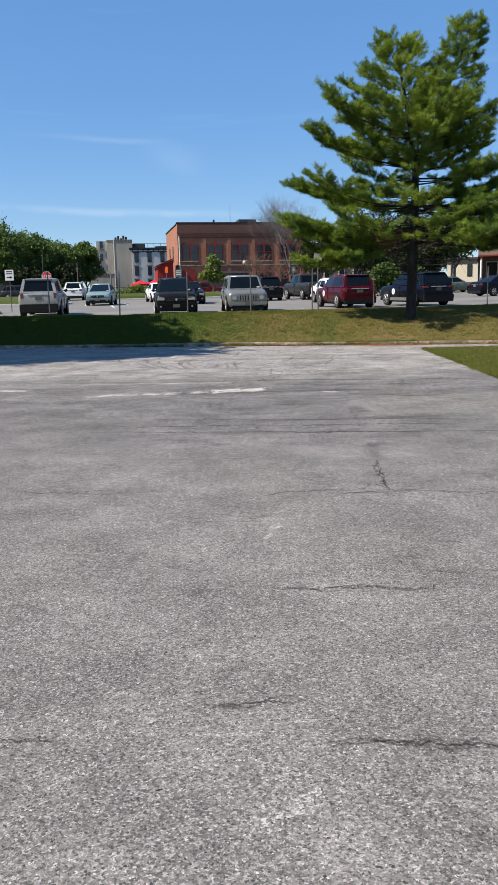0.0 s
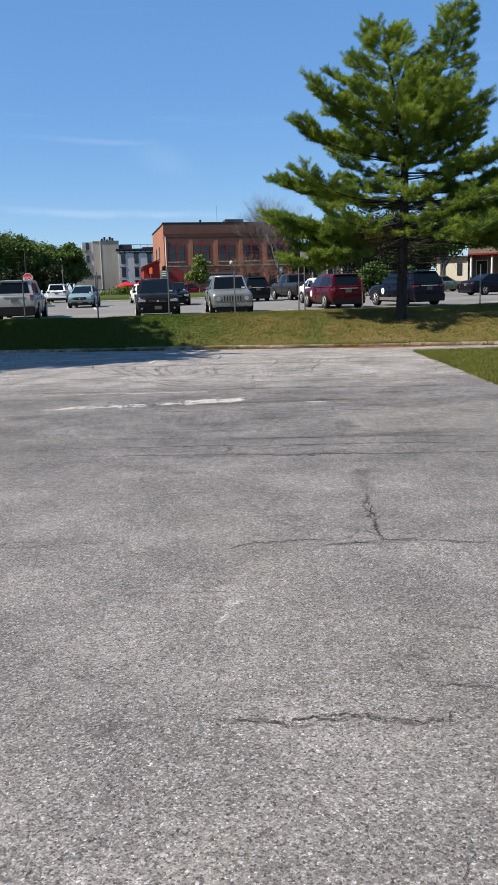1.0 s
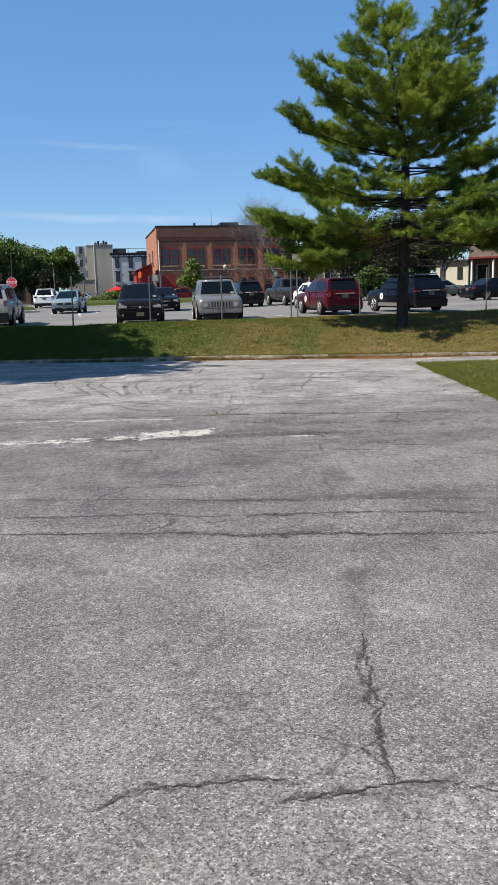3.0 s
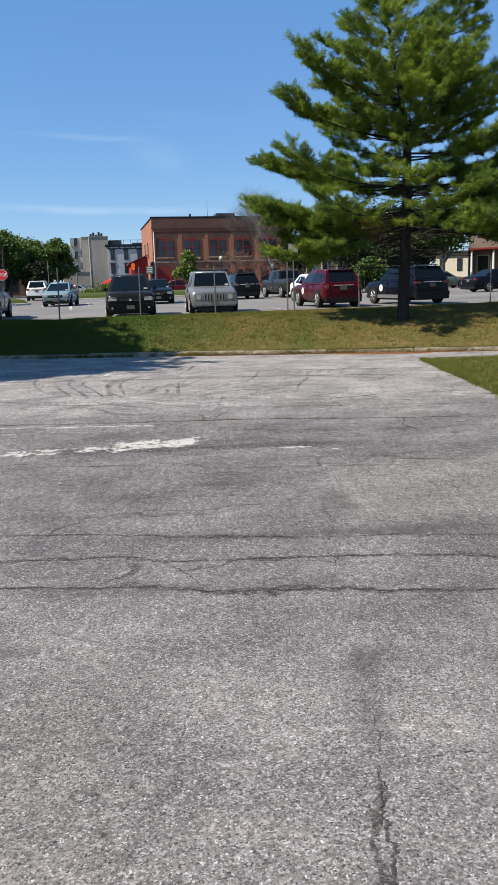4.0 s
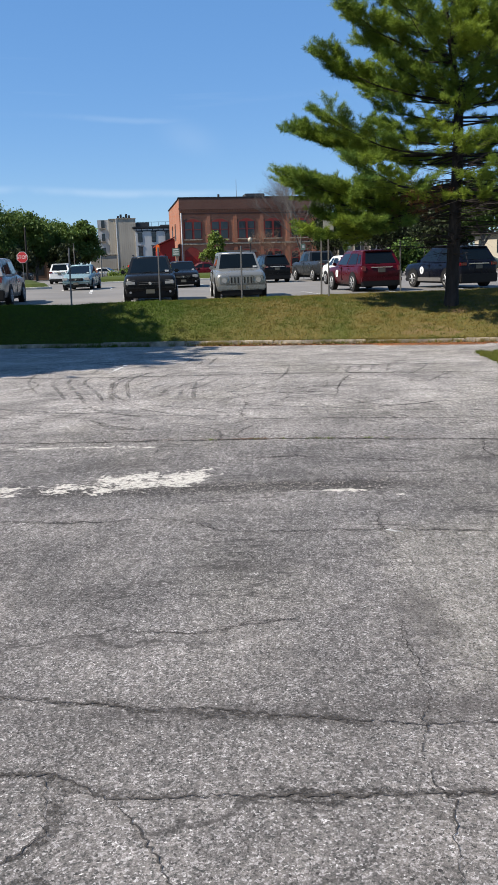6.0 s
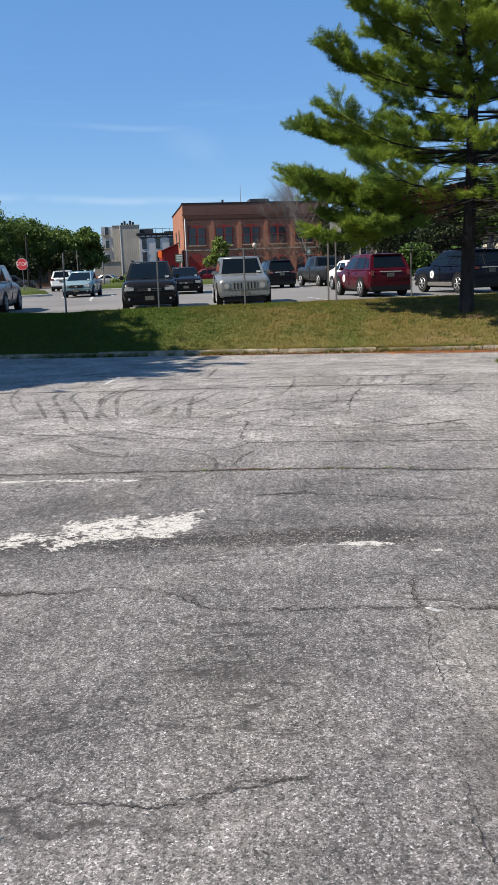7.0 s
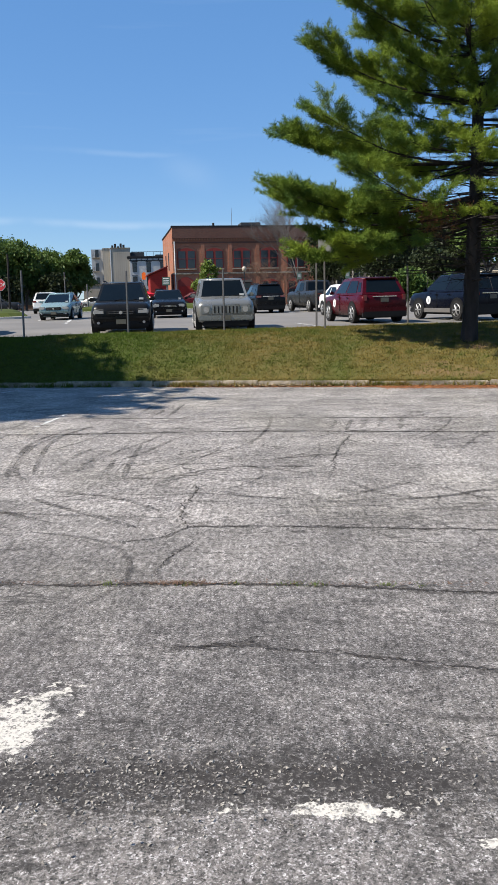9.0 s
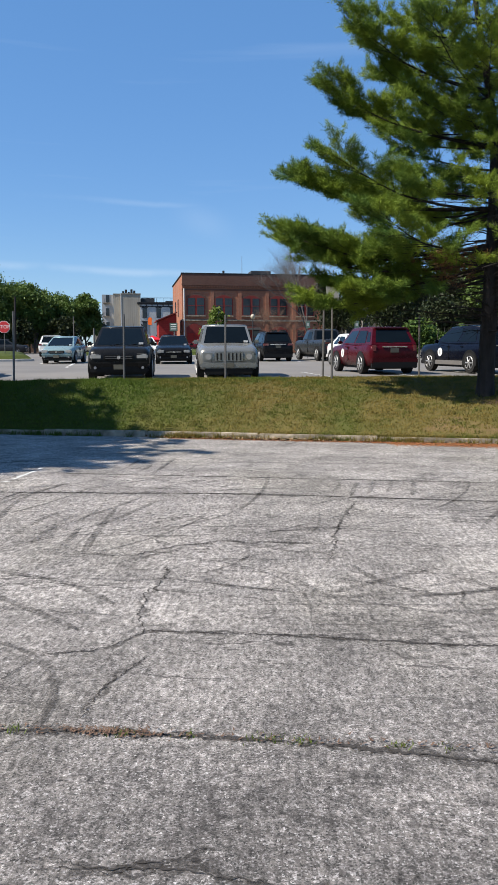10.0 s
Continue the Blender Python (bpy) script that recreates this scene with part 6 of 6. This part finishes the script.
bz = lot_z(101.6)
brick = thing("brick_building", "two-storey red brick building with arched red windows", "building", town(-8.3, 101.6))
H = 11.72 - bz
part("front_wall", block(0, 17, 0, 0.5, -0.5, H - 0.15), BRICK, brick)
part("side_wall", block(-0.002, 0.5, 0.5, 14, -0.5, H - 0.25), BRICK, brick)
part("side_wall", block(16.5, 17, 0.5, 14, -0.5, H - 0.25), BRICK, brick)
part("rear_wall", block(0, 17, 13.5, 14, -0.5, H - 0.25), BRICK, brick)
part("roof", block(0.4, 16.6, 0.4, 13.6, H - 0.7, H - 0.5), ROOFING, brick)
part("parapet_cap", block(-0.1, 17.1, -0.08, 0.55, H - 0.15, H, 0.03), DARK_TRIM, brick)
part("parapet_cap", block(-0.1, 0.55, 0.55, 14.1, H - 0.25, H - 0.1, 0.03), DARK_TRIM, brick)
part("frieze", block(0.02, 16.98, -0.05, 0.0, 10.4 - bz, H - 0.16), BRICK_DARK, brick, "dark brick frieze")
part("cornice", block(-0.05, 17.05, -0.14, -0.0, 10.32 - bz, 10.55 - bz, 0.03), BRICK_DARK, brick)
for i in range(56):
    part("dentil", block(0.1 + i * 0.3, 0.25 + i * 0.3, -0.15, 0.0, 10.12 - bz, 10.31 - bz), BRICK_DARK, brick)
part("string_course", block(-0.03, 17.03, -0.08, 0.0, 9.80 - bz, 9.95 - bz, 0.02), BRICK_DARK, brick)
part("string_course", block(-0.04, 17.04, -0.12, 0.0, 6.42 - bz, 6.60 - bz, 0.02), CONCRETE, brick)
for i in range(6):
    x = 0.02 + i * 3.12
    part("pilaster", block(x, x + 0.42, -0.07, 0.0, -0.4, 9.8 - bz, 0.01), BRICK, brick)
for i in range(5):
    x = 0.62 + i * 3.12
    arched_window(brick, x, x + 1.8, 7.05 - bz, 9.15 - bz)
d = part("door", prism(arch_outline(0.42, 2.25, 0.0, 6.15 - bz, 0.45), -0.08, 0.1), RED_TRIM, brick, "tall arched red double door")
part("door_panel", block(0.55, 1.30, -0.11, -0.05, 0.2, 2.3, 0.02), RED_BOARD, d)
part("door_panel", block(1.36, 2.12, -0.11, -0.05, 0.2, 2.3, 0.02), RED_BOARD, d)
for i in range(1, 5):
    x = 0.62 + i * 3.12
    arched_window(brick, x, x + 1.8, 3.7 - bz, 5.7 - bz)
part("awning", loft([[(5.2, 0.0, 5.75 - bz), (8.8, 0.0, 5.75 - bz), (8.8, -0.9, 5.45 - bz), (5.2, -0.9, 5.45 - bz)], [(5.2, 0.0, 5.70 - bz), (8.8, 0.0, 5.70 - bz), (8.8, -0.9, 5.40 - bz), (5.2, -0.9, 5.40 - bz)]]), DARK_TRIM, brick)
part("side_window", block(-0.05, 0.1, 5.0, 5.9, 7.2 - bz, 9.2 - bz, 0.02), WINDOW, brick)
part("side_window", block(-0.05, 0.1, 9.0, 9.9, 7.2 - bz, 9.2 - bz, 0.02), WINDOW, brick)
part("roof_vent", rod((4.9, 2, H - 0.5), (4.9, 2, H + 0.5), 0.13, 0.13, 8), DARK_TRIM, brick)
part("roof_unit", block(8.1, 10.4, 2.0, 4.0, H - 0.5, H + 0.55, 0.03), SHUTTER, brick)
part("mast", rod((7.2, 3, H - 0.5), (7.2, 3, H + 2.3), 0.035, 0.015, 6), STEEL, brick)
part("drain_pipe", rod((0.2, -0.1, 0), (0.2, -0.1, 10 - bz), 0.06, 0.06, 8), SIGN_WHITE, brick)

shed = thing("red_shed", "red boarded lean-to against the brick building", "shed", town(-10.75, 100.2))
sz = lot_z(100.2)
part("wall", prism([(0, -0.3), (1.95, -0.3), (1.95, 7.15 - sz), (0, 6.35 - sz)], 0.0, 4.0), RED_BOARD, shed)
part("roof", prism([(-0.3, 6.30 - sz), (2.0, 7.24 - sz), (2.0, 7.36 - sz), (-0.3, 6.42 - sz)], -0.35, 4.2), RED_TRIM, shed)
part("door", block(0.5, 1.35, -0.05, 0.02, 0.0, 2.1, 0.02), DARK_TRIM, shed)

white = thing("white_house", "white clapboard three-storey house with black cornice", "building", town(-20.1, 146))
wz = lot_z(146)
part("front_wall", block(0, 11, 0, 0.3, -1, 11.6 - wz), WHITE_WALL, white)
part("side_wall", block(0.0, 0.3, 0.3, 10, -1, 11.5 - wz), WHITE_WALL, white)
part("side_wall", block(10.7, 11, 0.3, 10, -1, 11.5 - wz), WHITE_WALL, white)
part("rear_wall", block(0.3, 10.7, 9.7, 10, -1, 11.5 - wz), WHITE_WALL, white)
part("roof", block(0.1, 10.9, 0.1, 9.9, 11.6 - wz, 11.75 - wz), ROOFING, white)
part("cornice", block(-0.25, 11.25, -0.2, 0.1, 11.72 - wz, 12.0 - wz, 0.05), DARK_TRIM, white)
part("cornice", block(-0.45, 0.1, 0.1, 10.2, 11.62 - wz, 12.0 - wz, 0.05), DARK_TRIM, white)
part("frieze", block(-0.06, 11.06, -0.07, 0.0, 11.22 - wz, 11.36 - wz, 0.01), DARK_TRIM, white)
for i in range(12):
    part("bracket", block(0.1 + i * 0.92, 0.22 + i * 0.92, -0.14, 0.0, 11.3 - wz, 11.62 - wz), DARK_TRIM, white)
part("roof_room", block(0.3, 2.6, 3.0, 5.0, 11.7 - wz, 12.9 - wz, 0.04), SHUTTER, white)
part("roof_room", block(4.4, 8.0, 2.0, 4.0, 11.7 - wz, 12.4 - wz, 0.04), SHUTTER, white)
for i in range(7):
    part("railing_bar", rod((0.4 + i * 1.2, 0.5, 12.0 - wz), (0.4 + i * 1.2, 0.5, 12.75 - wz), 0.03, None, 5), DARK_TRIM, white)
part("railing", rod((0.3, 0.5, 12.75 - wz), (8.0, 0.5, 12.75 - wz), 0.035, None, 5), DARK_TRIM, white)
for i in range(4):
    for j in range(3):
        x, z = 0.42 + i * 2.3, 9.4 - wz - j * 2.3
        w = part("window", block(x - 0.02, x + 0.74, -0.04, 0.04, z + 0.02, z + 1.60, 0.02), SHUTTER, white)
        part("pane", block(x + 0.05, x + 0.67, -0.07, -0.03, z + 0.08, z + 0.76), WINDOW, w)
        part("pane", block(x + 0.05, x + 0.67, -0.07, -0.03, z + 0.82, z + 1.52), WINDOW, w)
        part("hood", block(x - 0.15, x + 0.87, -0.10, 0.0, z + 1.66, z + 1.78, 0.02), DARK_TRIM, w)

beige = thing("beige_building", "tall beige flat-roofed building with vertical siding", "building", town(-24.5, 146))
part("low_wing", block(0, 1.2, 0, 9, -1, 13.3 - wz), BEIGE_WALL, beige)
part("tall_wing", block(1.25, 4.45, -0.6, 9, -1, 13.3 - wz), BEIGE_WALL, beige)
part("corner_post", block(1.16, 1.28, -0.65, -0.2, -1, 13.4 - wz), SIGN_WHITE, beige)
# white boards paint in the sun that this left-hand face catches
part("sunlit_left_face", block(-1.9, -0.02, 0.9, 9, -1, 13.3 - wz), WHITE_WALL, beige)
part("coping", block(-0.05, 1.2, -0.06, 9, 13.3 - wz, 13.42 - wz), CONCRETE, beige)
part("coping", block(1.2, 4.5, -0.68, 9, 13.302 - wz, 13.43 - wz), CONCRETE, beige)
for i in range(5):
    h = (0.5, 0.75, 0.35, 0.8, 0.6)[i]
    part("roof_unit", block(1.45 + i * 0.46, 1.80 + i * 0.46, 0.5, 1.6, 13.4 - wz, 13.4 + h - wz, 0.03), DARK_TRIM, beige)
for z in (7.5, 9.8, 12.0):
    w = part("window", block(-1.25, -0.70, 0.84, 0.95, z - wz, z + 1.25 - wz, 0.02), WINDOW, beige)
    b = part("balcony", block(-1.75, -0.55, 0.35, 0.9, z - 0.16 - wz, z - 0.06 - wz, 0.01), CONCRETE, beige)
    for i in range(6):
        part("railing_bar", rod((-1.7 + i * 0.22, 0.38, z - 0.1 - wz), (-1.7 + i * 0.22, 0.38, z + 0.6 - wz), 0.02, None, 4), DARK_TRIM, b)
low = thing("low_building", "low grey-beige flat building before the beige tower", "building", town(-26.6, 139.5))
lz = lot_z(139.5)
part("wall", block(0, 4.2, 0, 5, -1, 7.15 - lz), BEIGE_WALL, low)
part("coping", block(-0.08, 4.28, -0.08, 5, 7.15 - lz, 7.3 - lz, 0.02), CONCRETE, low)

fence = thing("fence", "dark iron fence along the far side of the grass", "fence")
for i in range(30):
    x = -26 + i * 0.8
    part("fence_post", rod(on_lot(x, 118 + 0.19 * x, 0), on_lot(x, 118 + 0.19 * x, 1.3), 0.03, None, 5), DARK_TRIM, fence)
for h in (0.35, 1.2):
    part("rail", rod(on_lot(-26, 118 - 4.94, h), on_lot(-2.8, 118 - 0.53, h), 0.03, None, 5), DARK_TRIM, fence)

for x, y in ((-11.6, 90.0), (-10.2, 91.5)):
    u = thing("umbrella", "red canvas café umbrella, open", "umbrella", Matrix.Translation(on_lot(x, y)), group="café umbrellas")
    bm = bmesh.new()
    tip = bm.verts.new((0, 0, 1.85))
    ring = [bm.verts.new((1.1 * math.cos(i * math.pi / 4), 1.1 * math.sin(i * math.pi / 4), 1.42)) for i in range(8)]
    hem = [bm.verts.new((1.1 * math.cos(i * math.pi / 4), 1.1 * math.sin(i * math.pi / 4), 1.25)) for i in range(8)]
    for i in range(8):
        bm.faces.new((tip, ring[i], ring[(i + 1) % 8]))
        bm.faces.new((ring[i], hem[i], hem[(i + 1) % 8], ring[(i + 1) % 8]))
    part("canopy", bm, UMBRELLA, u)
    part("pole", rod((0, 0, 0), (0, 0, 1.84), 0.03, None, 6), STEEL, u)

# houses behind the pine
church = thing("stone_church", "brown-grey stone church with tall narrow windows", "building", town(9.0, 104))
cz = lot_z(104)
part("front_wall", block(0, 14.5, 0, 0.6, -0.5, 9.0 - cz), STONE, church)
part("side_wall", block(0, 0.6, 0.6, 12, -0.5, 9.0 - cz), STONE, church)
part("side_wall", block(13.9, 14.5, 0.6, 12, -0.5, 9.0 - cz), STONE, church)
part("roof", prism([(-0.4, 9.0 - cz), (14.9, 9.0 - cz), (7.25, 10.2 - cz)], -0.3, 12.3), ROOFING, church)
for i in range(7):
    x = 1.0 + i * 1.95
    w = part("window", prism(arch_outline(x, x + 0.9, 4.6 - cz, 7.4 - cz, 0.6), -0.05, 0.1), CREAM, church, "tall arched window with pale stone frame")
    part("pane", prism(arch_outline(x + 0.14, x + 0.76, 4.75 - cz, 7.2 - cz, 0.5), -0.08, 0.0), WINDOW, w)
cream = thing("cream_house", "cream stucco house with porch and dark windows", "house", Matrix.Translation((20.9, 84.5, lot_z(84.5))) @ pose(0, 0, 0, 0, 0, -18))
hz = lot_z(84.5)
part("front_wall", block(0, 3.0, 0, 0.3, -0.3, 5.6 - hz), CREAM, cream)
part("side_wall", block(0, 0.3, 0.3, 8, -0.3, 5.6 - hz), CREAM, cream)
part("wing", block(3.0, 14, 1.6, 9, -0.3, 9.6 - hz), STONE, cream)
part("roof", block(-0.3, 3.1, -0.3, 8.2, 5.6 - hz, 5.8 - hz, 0.03), ROOFING, cream)
part("wing_roof", prism([(2.7, 9.6 - hz), (14.3, 9.6 - hz), (8.5, 12.2 - hz)], 1.3, 9.3), ROOFING, cream)
part("porch_roof", block(3.05, 14, -1.0, 1.58, 5.75 - hz, 5.95 - hz, 0.04), RED_TRIM, cream, "red porch roof")
part("porch_floor", block(3.05, 14, -1.0, 1.58, -0.2, 0.35), CONCRETE, cream)
for i in range(6):
    part("column", rod((3.4 + i * 2.0, -0.75, 0.3), (3.4 + i * 2.0, -0.75, 5.72 - hz), 0.12, 0.10, 10), SIGN_WHITE, cream)
for x in (0.35, 2.0):
    part("window", block(x, x + 0.5, -0.05, 0.1, 3.9 - hz, 5.1 - hz, 0.02), WINDOW, cream)
for i in range(4):
    x = 3.9 + i * 2.5
    w = part("window", block(x - 0.1, x + 1.1, 1.52, 1.7, 7.1 - hz, 8.9 - hz, 0.02), SHUTTER, cream)
    part("pane", block(x, x + 1.0, 1.49, 1.6, 7.2 - hz, 8.8 - hz), WINDOW, w)
    w = part("window", block(x - 0.1, x + 1.1, 1.52, 1.7, 3.6 - hz, 5.4 - hz, 0.02), SIGN_WHITE, cream)
    part("pane", block(x, x + 1.0, 1.49, 1.6, 3.7 - hz, 5.3 - hz), WINDOW, w)
shops = thing("brick_shops", "low brown brick row at the far side of the street", "building", town(-62, 132))
part("front_wall", block(0, 30, 0, 0.4, -1, 4.2), BRICK_WALL, shops)
part("roof", block(-0.2, 30.2, -0.2, 8, 4.2, 4.5, 0.03), ROOFING, shops)
for i in range(9):
    part("window", block(1.2 + i * 3.2, 3.2 + i * 3.2, -0.06, 0.1, 0.8, 2.9, 0.03), WINDOW, shops)
